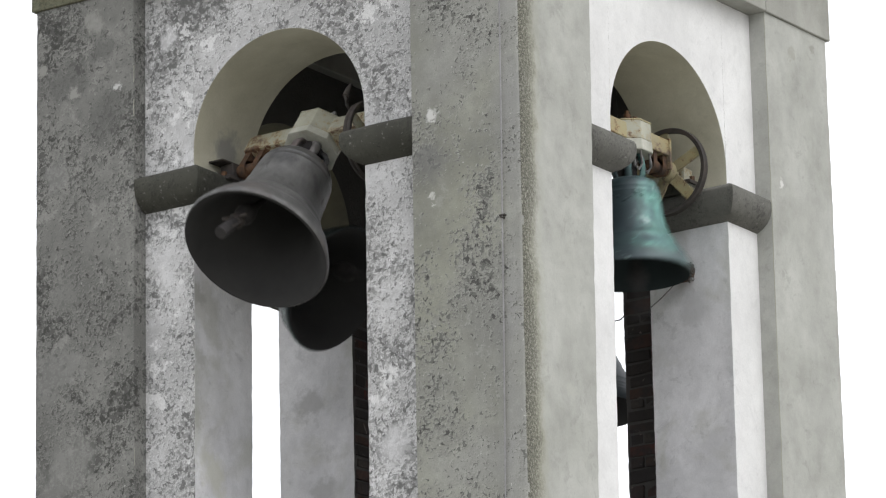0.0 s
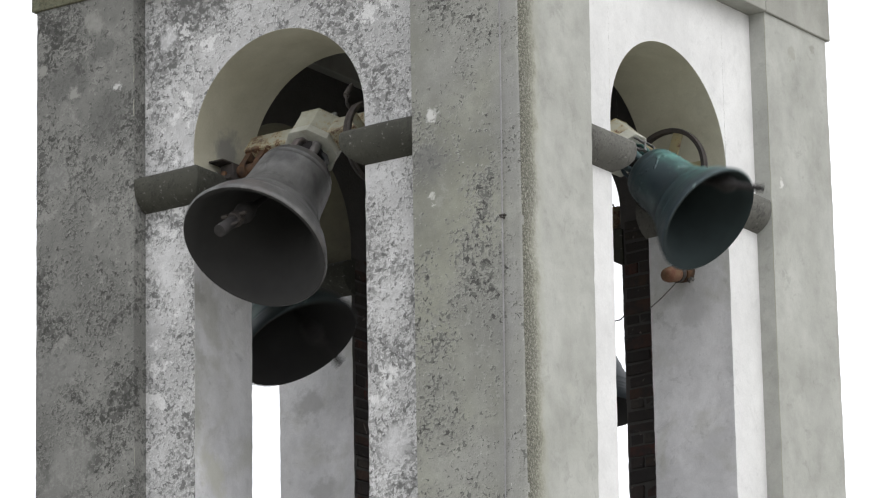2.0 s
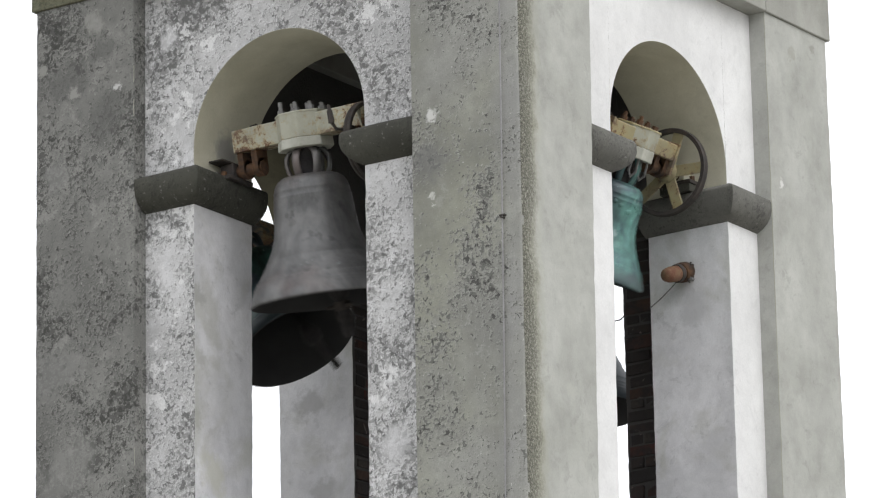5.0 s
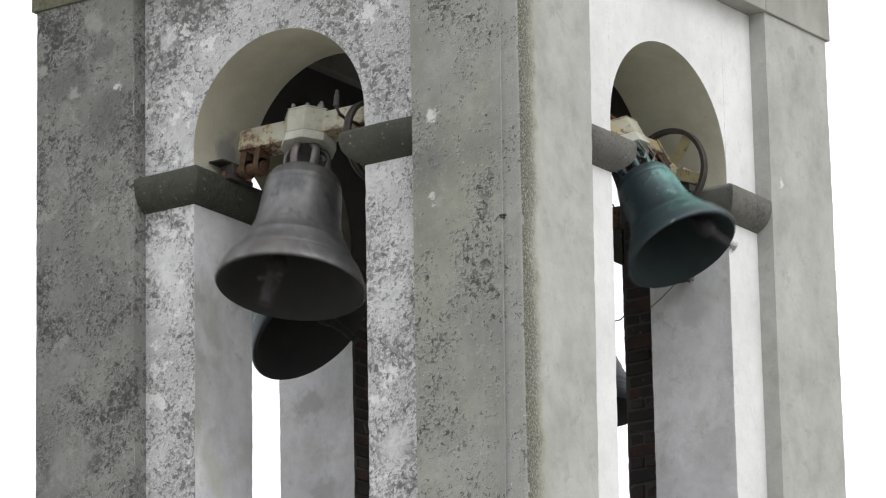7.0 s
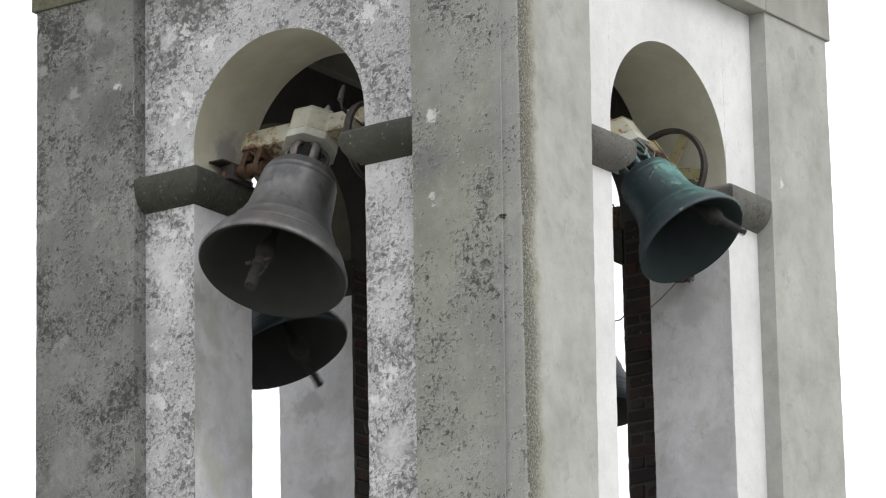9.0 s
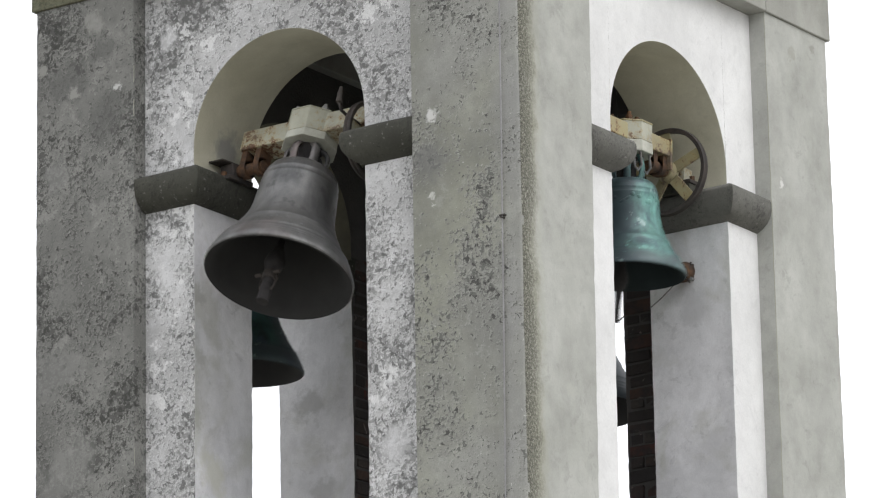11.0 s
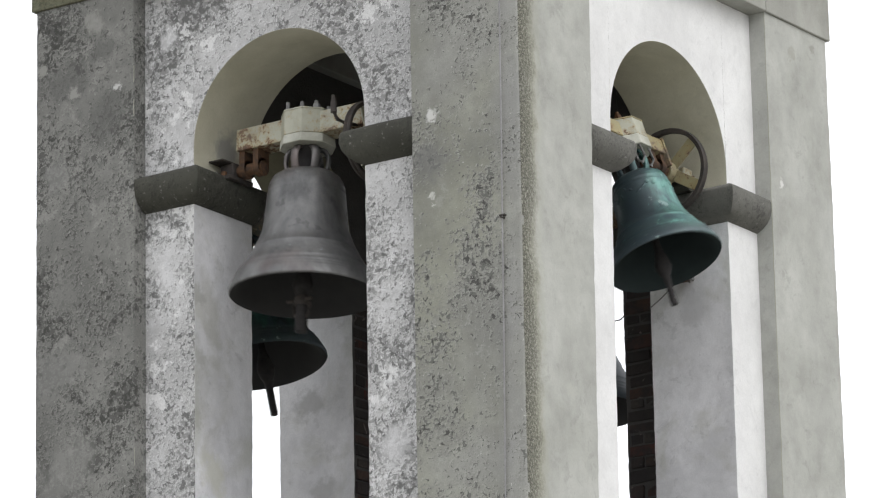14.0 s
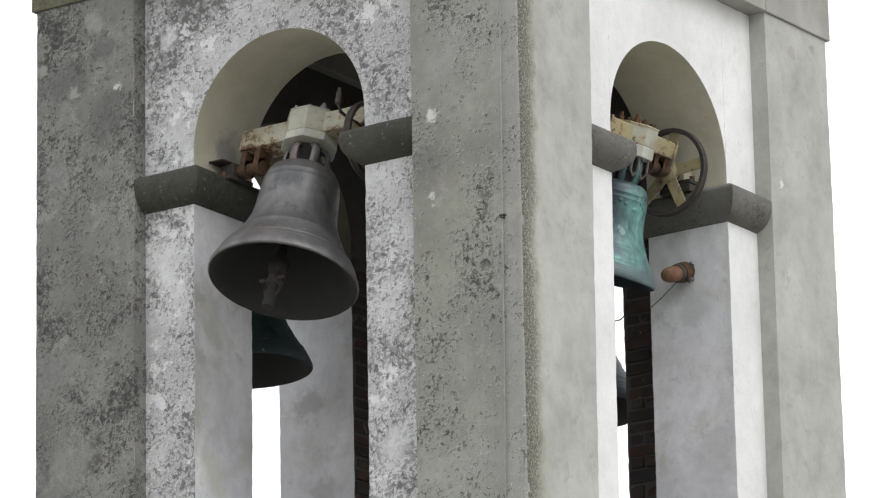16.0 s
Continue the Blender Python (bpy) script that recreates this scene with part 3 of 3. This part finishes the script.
def church_bell(R, drop, height, metal, label, tongue=1.22, wheel_side=1, beam=0.54, half_axle=0.62, spoke_turn=20, plates=False, frame_paint=None, fitting=None):
    """A bell on its headstock, hung from an axle along local x; the swing goes out along -y. drop: axle to mouth."""
    root = new("church_bell")
    paint, fitting = frame_paint or (M_OCHRE if plates else M_CREAM), fitting or M_RUST
    tagged(root, label, "bell", "bells of the tower")
    crown = -(drop - height)
    pts, mats = bell_profile(R, height)
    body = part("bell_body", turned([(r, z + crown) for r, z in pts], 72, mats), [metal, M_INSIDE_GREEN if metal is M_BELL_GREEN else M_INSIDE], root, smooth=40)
    # raised ornament: a band of drops below the shoulder and oval medallions
    drops = random.Random(7)
    for k in range(32 if plates else 0):
        a = 2 * math.pi * (k + drops.uniform(-0.4, 0.4)) / 32
        sag = abs(math.sin(4 * a))
        rr = (0.528 + 0.012 * sag) * R
        z = crown - (0.205 + 0.075 * sag + drops.uniform(-0.012, 0.012)) * height
        m = Matrix.Translation((rr * math.cos(a), rr * math.sin(a), z)) @ Matrix.Rotation(a, 4, "Z") @ Matrix.Rotation(drops.uniform(-0.9, 0.9), 4, "X") @ Matrix.Diagonal((0.2, drops.uniform(0.6, 1.5), drops.uniform(0.5, 1.2), 1))
        bm = bmesh.new()
        bmesh.ops.create_uvsphere(bm, u_segments=8, v_segments=6, radius=0.021 * R / 0.5, matrix=m)
        part("ornament", bm, metal, body, smooth=60)
    # bright worn spots where the clapper strikes inside the lip
    for a, wide in ((-0.5 * math.pi + 0.5, 1.0), (0.5 * math.pi, 1.3)):
        bm = bmesh.new()
        m = Matrix.Translation((0.925 * R * math.cos(a), 0.925 * R * math.sin(a), crown - 0.955 * height)) @ Matrix.Rotation(a, 4, "Z") @ Matrix.Rotation(0.75, 4, "Y") @ Matrix.Diagonal((0.25, 1.5 * wide, 0.6, 1))
        bmesh.ops.create_uvsphere(bm, u_segments=12, v_segments=8, radius=0.022 * R / 0.5, matrix=m)
        part("strike_mark", bm, M_ZINC, body, "bright worn strike mark", smooth=60)
    for a in (-0.5 * math.pi, 0.5 * math.pi, 0.12 * math.pi):
        bm = bmesh.new()
        m = Matrix.Translation((0.552 * R * math.cos(a), 0.552 * R * math.sin(a), crown - 0.40 * height)) @ Matrix.Rotation(a, 4, "Z") @ Matrix.Diagonal((0.12, 0.75, 1.25, 1))
        bmesh.ops.create_uvsphere(bm, u_segments=16, v_segments=10, radius=0.042 * R / 0.5, matrix=m)
        part("medallion", bm, metal, body, smooth=60)
    # canons: bent loops that hold the bell under the plate
    s = R / 0.51
    q = 0.5 + 0.5 * s
    gap = -crown + (0.0 if plates else 0.05)
    for k in range(6):
        a = math.pi * (k + 0.5) / 3
        c, d = math.cos(a), math.sin(a)
        loop = [(c * 0.115 * s, d * 0.115 * s, crown - 0.015), (c * 0.138 * s, d * 0.138 * s, crown + 0.2 * gap), (c * 0.145 * s, d * 0.145 * s, crown + 0.45 * gap), (c * 0.142 * s, d * 0.142 * s, crown + 0.7 * gap), (c * 0.12 * s, d * 0.12 * s, crown + 0.9 * gap), (c * 0.08 * s, d * 0.08 * s, crown + gap)]
        turn_in = Matrix.Rotation(a, 3, "Z")
        bm = tube([turn_in.inverted() @ Vector(p) for p in loop], 0.017 * s, 12)
        for v in bm.verts:
            v.co.y *= 1.9
        bmesh.ops.rotate(bm, cent=(0, 0, 0), matrix=turn_in, verts=bm.verts)
        part("canon", bm, metal, body, smooth=60)
    part("crown_core", turned([(0.0, crown - 0.01), (0.105 * s, crown - 0.01), (0.07 * s, crown + 0.25 * gap), (0.075 * s, crown + 0.75 * gap), (0.1 * s, crown + gap), (0.0, crown + gap)], 24), M_CLAPPER, body, "dark core of the crown", smooth=40)
    # clapper, hinged under the crown
    hinge = crown - 0.09 * height
    long = height * tongue / 1.315
    thick = (0.042 if tongue < 1.3 else 0.03) * s
    bm = turned([(0.0, 0.02), (0.028, 0.01), (0.02, -0.04), (0.018, -0.5 * long), (0.026, -0.72 * long), (0.062 * s, -0.84 * long), (0.072 * s, -0.9 * long), (0.058 * s, -0.96 * long), (0.036 * s, -1.0 * long), (thick * 0.95, -1.1 * long), (thick, -1.31 * long), (0.0, -1.315 * long)], 20)
    clapper = part("clapper", bm, M_CLAPPER, root, "dark iron clapper", smooth=40)
    clapper.location = (0, 0, hinge)
    # strap clamp round the neck of the tongue, with its bolts
    if tongue < 1.3:
        zc, rc = -1.04 * long, 0.05 * s
        part("clamp", turned([(0.03 * s, zc + 0.03), (rc, zc + 0.03), (rc + 0.006, zc), (rc, zc - 0.03), (0.03 * s, zc - 0.03)], 20), M_IRON, clapper, smooth=40)
        for sx in (-1, 1):
            part("clamp_bolt", rod((sx * rc, -0.03, zc), (sx * (rc + 0.05), -0.03, zc), 0.012, None, 8), M_IRON, clapper, smooth=40)
            part("clamp_strap", tube([(sx * rc, 0, zc + 0.02), (sx * (rc + 0.016), 0, zc - 0.03), (sx * (rc + 0.008), 0, zc - 0.09), (sx * 0.034 * s, 0, zc - 0.12)], 0.008, 6), M_IRON, clapper, smooth=60)
    # headstock
    low, mid, high = (-0.005, 0.075, 0.205) if plates else (0.05, 0.115, 0.285)
    stock = part("headstock", bevelled(box(-beam, beam, -0.085, 0.085, mid, high - 0.015), 0.008), paint, root, "rusty ochre steel headstock" if plates else "painted steel headstock with rust")
    bm = bmesh.new()
    bmesh.ops.create_cone(bm, cap_ends=True, segments=8, radius1=0.188 * q, radius2=0.188 * q, depth=high - mid, matrix=pose(0, 0, (high + mid) / 2, 0, 0, 22.5))
    part("yoke_block", bevelled(bm, 0.006), frame_paint or M_CREAM, stock)
    bm = bmesh.new()
    bmesh.ops.create_cone(bm, cap_ends=True, segments=8, radius1=0.194 * q, radius2=0.19 * q, depth=0.012, matrix=pose(0, 0, high + 0.004, 0, 0, 22.5))
    part("top_plate", bevelled(bm, 0.003), paint, stock, "rust-edged top plate")
    bm = bmesh.new()
    bmesh.ops.create_cone(bm, cap_ends=True, segments=8, radius1=0.196 * q, radius2=0.19 * q, depth=mid - low, matrix=pose(0, 0, (mid + low) / 2, 0, 0, 22.5))
    part("clamp_plate", bevelled(bm, 0.006), frame_paint or M_PLATE, stock)
    for x in (-0.12, 0.0, 0.12):
        for y in (-0.07, 0.07):
            tall = 0.055 if plates else 0.085
            tall += 0.018 * math.sin(37 * x + 90 * y)
            bolt = part("bolt", rod((x * s, y, high - 0.005), (x * s, y, high + tall), 0.0145), M_RUST if plates else M_ZINC, stock, smooth=40)
            bm = rod((x * s, y, high + 0.009), (x * s, y, high + 0.044), 0.026, None, 6)
            if plates:
                add_rod(bm, (x * s + 0.03, y + 0.012, high + 0.008), (x * s + 0.045, y + 0.02, high + 0.03 + 0.02 * math.sin(50 * x)), 0.012, 0.004, 6)
            nut = part("nut", bm, M_RUST if plates else M_ZINC, bolt, smooth=40)
    for sx in (-1, 1):
        bm = rod((sx * (beam - 0.18), 0, 0), (sx * half_axle, 0, 0), 0.042, None, 20)
        part("axle", bm, fitting, root, "rusted axle stub", smooth=40)
        for off in (0.035, 0.15):
            x = sx * (beam - off)
            bm = bmesh.new()
            add_box(bm, x - 0.022, x + 0.022, -0.062, 0.062, 0.0, mid + 0.004)
            add_rod(bm, (x - 0.022, 0, 0), (x + 0.022, 0, 0), 0.064, None, 24)
            part("bracket", bm, fitting, root, "rusted round-ended bracket", smooth=40)
        if not plates:
            continue
        part("end_plate", box(sx * beam - 0.012, sx * beam + 0.012, -0.095, 0.095, -0.02, 0.2, 0.004), M_OCHRE, stock, "rusty ochre end plate")
    for x in (-0.07, 0.07) if plates else ():
        pts = [(x * s, -0.165 * s, 0.055), (x * s, -0.185 * s, crown + 0.45 * gap), (x * s, -0.15 * s, crown + 0.28 * gap), (x * s, -0.11 * s, crown + 0.45 * gap), (x * s, -0.105 * s, 0.055)]
        part("strap", tube(pts, 0.013 * s, 8), M_ZINC, stock, "pale steel strap through the crown", smooth=60)
    if not plates:
        part("stop_lever", tube([(0.45, -0.06, 0.12), (0.45, -0.20, 0.09), (0.45, -0.28, 0.09), (0.445, -0.315, 0.13), (0.44, -0.32, 0.25)], 0.013, 8), M_IRON, stock, "dark iron lever", smooth=60)
        part("sleeve", rod((0.445, -0.316, 0.13), (0.442, -0.319, 0.215), 0.022, 0.019, 12), M_IRON, stock, smooth=40)
    part("top_wire", tube([(-beam + 0.06, 0.05, high - 0.02), (-beam + 0.07, 0.05, high + 0.012), (-beam + 0.12, 0.05, high + 0.018), (-beam + 0.15, 0.05, high - 0.005), (0, 0.12, high + 0.006), (beam - 0.08, 0.06, high - 0.004), (beam - 0.02, 0.06, high - 0.02)], 0.006, 6), M_IRON, stock, smooth=60)
    # wheel
    wr = 0.311 if plates else 0.28
    wx = wheel_side * (0.5 if plates else 0.52)
    wheel = part("wheel", turned([(wr - 0.033, -0.022), (wr - 0.005, -0.026), (wr, -0.012), (wr - 0.01, 0.0), (wr, 0.012), (wr - 0.005, 0.026), (wr - 0.033, 0.022), (wr - 0.033, -0.022)], 64, None, "X"), M_IRON, root, "dark iron pulley wheel", smooth=35)
    wheel.location = (wx, 0, 0)
    for k in range(5):
        bm = bmesh.new()
        add_box(bm, -0.007, 0.007, -0.040, 0.040, 0.04, wr - 0.026, pose(0, 0, 0, spoke_turn + 72 * k))
        part("spoke", bevelled(bm, 0.003), paint, wheel, "rusty ochre flat spoke" if plates else "painted flat spoke")
    part("hub", turned([(0.0, -0.05), (0.055, -0.05), (0.075, -0.02), (0.075, 0.02), (0.055, 0.05), (0.0, 0.05)], 24, None, "X"), M_OCHRE if plates else M_RUST, wheel, smooth=40)
    return root, clapper


GREY = ((-2.024, 0.4516, Z0 + 0.0531), 0)
GREEN = ((-0.4523, 1.9766, Z0 + 0.1332), 90)
REAR = ((-3.585, 1.8184, Z0 + 0.0246), -90)
grey_bell, grey_clapper = church_bell(0.5066, 0.9814, 0.855, M_BELL_GREY, "dull grey bronze church bell swinging in the arch")
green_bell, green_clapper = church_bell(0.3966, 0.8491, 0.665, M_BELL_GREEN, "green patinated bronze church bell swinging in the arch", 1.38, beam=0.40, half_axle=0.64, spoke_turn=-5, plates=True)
rear_bell, rear_clapper = church_bell(0.4585, 0.9158, 0.78, M_BELL_DEEP, "dark green bronze church bell swinging across the belfry", 1.4, frame_paint=M_DARK_PAINT, fitting=M_IRON)
still_bell, still_clapper = church_bell(0.56, 1.14, 0.98, M_BELL_DEEP, "dark green bronze church bell hanging still", frame_paint=M_DARK_PAINT, fitting=M_IRON)
still_bell.matrix_basis = pose(-1.99, SY - DEEP - THICK / 2, Z0 + 0.03, 0, 0, 180)



# ---- bearings, striker, cables ----
def bearing(name_label, x, y, z, turn, material, bar=0.0):
    """A pillow block that carries an axle end on the impost."""
    root = new("bearing_block")
    root.matrix_basis = pose(x, y, z, 0, 0, turn)
    tagged(root, name_label, "bearing", "axle bearings")
    part("housing", box(-0.055, 0.055, -0.075, 0.075, -0.05, 0.05, 0.012), material, root)
    part("foot_plate", box(-0.07, 0.07, -0.13, 0.13, -0.075, -0.048, 0.004), M_IRON, root)
    for yy in (-0.105, 0.105):
        part("nut", rod((0, yy, -0.05), (0, yy, -0.015), 0.02, None, 6), M_RUST, root)
    if turn in (90, 270):
        part("packing", box(-0.065, 0.065, -0.12, 0.12, -0.13, -0.074, 0.004), M_IMPOST, root)
    if bar:
        part("cover_bar", box(-0.09, 0.03, -0.16, 0.05, 0.05, 0.062, 0.003), M_IRON, root)
    return root


for (place, turn), half, material, text in ((GREY, 0.62, M_IRON, "dark rusty axle bearing on the stone impost"), (GREEN, 0.64, M_CREAM, "pale yellow axle bearing on the stone impost"), (REAR, 0.62, M_IRON, "dark rusty axle bearing on the stone impost"), (((-1.99, SY - DEEP - THICK / 2, Z0 + 0.03), 180), 0.62, M_IRON, "dark rusty axle bearing on the stone impost")):
    for sx in (-1, 1):
        at_ = pose(*place, 0, 0, turn) @ Vector((sx * half, 0, 0))
        bearing(text, *at_, turn + (0 if sx < 0 else 180), material, 1.0 if turn == 0 else 0.0)

striker = new("bell_striker")
striker.location = (-0.47, 2.711, Z0 - 0.515)
tagged(striker, "rust-red electric bell striker clamped to the reveal", "striker")
tilt = pose(0, 0, 0, 108)
bm = turned([(0.0, 0.30), (0.025, 0.297), (0.045, 0.28), (0.052, 0.25), (0.055, 0.22), (0.055, 0.05), (0.05, 0.03), (0.0, 0.03)], 28)
bm.transform(tilt)
part("solenoid", bm, rusty("terracotta paint", (0.14, 0.055, 0.035), (0.20, 0.13, 0.075)), striker, "worn terracotta-red cylinder", smooth=40)
bm = turned([(0.0, 0.095), (0.064, 0.095), (0.07, 0.085), (0.07, 0.02), (0.064, 0.0), (0.0, 0.0)], 28)
bm.transform(tilt)
part("clamp", bm, M_RUST, striker, "rusted clamp ring", smooth=40)
bm = turned([(0.0, 0.150), (0.061, 0.150), (0.064, 0.143), (0.064, 0.118), (0.061, 0.110), (0.0, 0.110)], 28)
bm.transform(tilt)
part("collar", bm, M_IRON, striker, "black iron collar", smooth=40)
part("back_plate", box(-0.03, 0.06, -0.018, 0.0, -0.07, 0.045, 0.008), M_IRON, striker)
part("wire_loop", tube([(0.05, -0.03, 0.05), (0.065, -0.05, 0.02), (0.06, -0.06, -0.03), (0.045, -0.07, -0.065), (0.055, -0.06, -0.1), (0.04, -0.04, -0.085)], 0.007, 6), M_IRON, striker, "bent black wire", smooth=60)
for dx in (-0.02, 0.03):
    part("nut", rod((dx + 0.03, -0.02, -0.07), (dx + 0.03, -0.05, -0.07), 0.014, None, 6), M_ZINC, striker)
part("lead", tube([(0.0, -0.12, -0.09), (-0.1, -0.075, -0.13), (-0.2, -0.035, -0.168), (-0.304, -0.006, -0.207)], 0.004, 6), M_ZINC, striker, "thin grey lead", smooth=60)

conductor = part("lightning_conductor", tube([(-0.129, -0.022, TOP), (-0.129, -0.022, Z0 + 0.64), (-0.134, -0.02, Z0 - 0.1), (-0.141, -0.018, Z0 - 0.8), (-0.15, -0.016, Z0 - 1.6), (-0.165, -0.016, SILL)], 0.0052, 8), rusty("weathered wire", (0.36, 0.355, 0.36), (0.27, 0.265, 0.27)), None, "thin weathered lightning conductor wire down the pier", smooth=60)
tagged(conductor, category="wire")
clip = part("wire_clip", box(-0.162, -0.12, -0.026, 0.0, Z0 - 0.818, Z0 - 0.808, 0.002), M_IRON, conductor)
part("wire_clip", rod((-0.141, -0.034, Z0 - 0.83), (-0.141, 0.0, Z0 - 0.83), 0.007, None, 8), M_IRON, conductor)

for piece in (conductor, *conductor.children):
    for v in piece.data.vertices:
        v.co.y += lean(v.co)

cable = part("cable", tube([(-1.281, 3.17, Z0 - 0.585), (-1.31, 3.16, Z0 - 0.612), (-1.36, 3.15, Z0 - 0.618), (-1.45, 3.16, Z0 - 0.58), (-1.55, 3.2, Z0 - 0.5)], 0.005, 6), M_IRON, None, "thin dark cable hanging in an open arch", smooth=60)
tagged(cable, category="cable")

# ---- bricks of the bare inner walls beside the far openings ----
def brick_mesh(along_x, h, tall):
    bm = box(-h, h, -0.05, 0.010, -tall, tall, 0.006) if along_x else box(-0.05, 0.010, -h, h, -tall, tall, 0.006)
    for v in bm.verts:
        v.co += 0.006 * noise.noise_vector(v.co * 23 + Vector((h * 40, tall * 70, 0)))
    me = bpy.data.meshes.new("brick")
    if along_x:
        bmesh.ops.scale(bm, vec=(1, -1, 1), verts=bm.verts)
    bmesh.ops.recalc_face_normals(bm, faces=bm.faces)
    bm.to_mesh(me)
    bm.free()
    me.materials.append(M_BRICK)
    return me


rng = random.Random(4)
for wall_ob, along_x, face, a0, a1 in ((walls[2], False, -SX + DEEP + THICK, 2.616, 3.15), (walls[3], True, SY - DEEP - THICK, -1.282, -0.78)):
    kinds = {(h, tall): brick_mesh(along_x, h, tall) for h in (0.052, 0.095, 0.13) for tall in (0.030, 0.036, 0.046)}
    z = Z0 - 2.48
    while z < Z0 + 0.05:
        tall = rng.choice((0.030, 0.036, 0.036, 0.046))
        z += tall
        a = a0 + 0.010 + rng.uniform(0, 0.03)
        while a < a1 - 0.11:
            h = rng.choice((0.052, 0.095, 0.13, 0.13))
            if a + 2 * h > a1:
                h = 0.052
            ob = new("brick", kinds[h, tall])
            ob.parent = wall_ob
            j = rng.uniform(-0.010, 0.008)
            ob.location = (a + h, face - j, z + rng.uniform(-0.004, 0.004)) if along_x else (face + j, a + h, z + rng.uniform(-0.004, 0.004))
            tip = rng.uniform(-0.03, 0.03)
            ob.rotation_euler = (0, tip, 0) if along_x else (tip, 0, 0)
            ob.location.y += lean(ob.location)
            a += 2 * h + rng.uniform(0.008, 0.022)
        z += tall + rng.uniform(0.010, 0.022)

# ---- the swinging ----
KNOTS = (0, 2, 4, 6.5, 9, 11.5, 13, 14.5, 16)
# each bell as a damped pendulum: stiffness, drags, first angle and speed, rest angle; then small drifts of its beat and width
SWINGS = {
    "grey": ((12.9144, 0.6665, -0.3248, -0.2062, 0.623, 1.2185, -0.003),
             (0.005, 0.001, 0, -0.002, -0.018, 0.01, -0.023, 0.009, 0.037), (1.025, 1.009, 1.005, 1.005, 1.021, 1.002, 0.994, 0.965, 1.102)),
    "green": ((15.3685, 1.082, -0.8412, -0.2211, 0.017, 4.1702, 0.015),
              (0.003, -0.006, 0.006, 0.007, -0.015, -0.034, -0.057, 0.004, 0.06), (1.01, 0.939, 0.99, 1.022, 0.992, 0.894, 0.925, 1.023, 1.128)),
    "rear": ((13.7157, -0.5354, 0.8647, 0.1247, -1.0873, 1.853, -0.0414),
             (-0.007, 0.003, 0.003, -0.003, 0.01, -0.018, -0.018, 0.004, 0.003), (0.965, 1.032, 1.046, 0.93, 1.082, 0.987, 0.932, 1.062, 1.049)),
}


def swing(name, dt=0.01):
    """A bell's angle as a function of the time."""
    (stiff, drag, rub, air, a, b, rest), shift, width = SWINGS[name]
    f = lambda a, b: -stiff * math.sin(a - rest) - drag * b - rub * math.tanh(b / 0.05) - air * b * abs(b)
    table = []
    for i in range(1640):
        table.append(a)
        ha, hb = a + 0.5 * dt * b, b + 0.5 * dt * f(a, b)
        a, b = a + dt * hb, b + dt * f(ha, hb)
    times = np.arange(len(table)) * dt
    return lambda t: float(np.interp(t, KNOTS, width) * np.interp(t + np.interp(t, KNOTS, shift), times, table))


BEATS = {"grey": ((18, 16, 9, 5, 6), 10), "green": ((27, 25, 23, 8, 4), 25), "rear": ((11, 12, 9, -3, -2), 15)}


def clapper_lean(name, angle, t):
    """How far the clapper leans from the bell's own axis, in degrees: to the lip while the swing is wide, less as it dies."""
    reach, width = BEATS[name]
    if name == "green" and t > 9.5:     # near the end it follows the bell's speed
        th, speed = math.degrees(angle(t)), math.degrees(angle(t + 0.03) - angle(t - 0.03)) / 0.06
        late = min(1.0, (t - 9.5) / 2)
        return (1 - late) * reach[2] * math.tanh(th / width) + late * max(-12.0, min(12.0, 0.1 * th + 0.07 * speed))
    if name == "rear" and t > 9.5:      # near the end it swings a little ahead of the bell
        th, speed = math.degrees(angle(t)), math.degrees(angle(t + 0.03) - angle(t - 0.03)) / 0.06
        late = min(1.0, (t - 9.5) / 2)
        early = float(np.interp(t, (0, 7, 9, 11.5, 16), reach)) * math.tanh(th / width)
        own = 6.0 * min(1.0, max(0.0, (t - 12.5) / 0.8)) * math.cos(2 * math.pi * (t - 13.4) / 1.85)
        return (1 - late) * early + late * max(-18.0, min(18.0, 0.6 * th + 0.25 * speed)) - own
    return float(np.interp(t, (0, 7, 9, 11.5, 16), reach)) * math.tanh(math.degrees(angle(t)) / width)


def motions():
    for name, (place, turn), bell, clapper in (("grey", GREY, grey_bell, grey_clapper), ("green", GREEN, green_bell, green_clapper), ("rear", REAR, rear_bell, rear_clapper)):
        angle = swing(name)
        hinge = clapper.location.copy()
        rows, tongue = [], []
        for i in range(241):
            t = i / 15
            th = math.degrees(angle(t))
            rows.append((t, pose(*place, 0, 0, turn) @ pose(0, 0, 0, -th)))
            tongue.append((t, Matrix.Translation(hinge) @ pose(0, 0, 0, -clapper_lean(name, angle, t))))
        walk(bell, rows)
        walk(clapper, tongue)


motions()
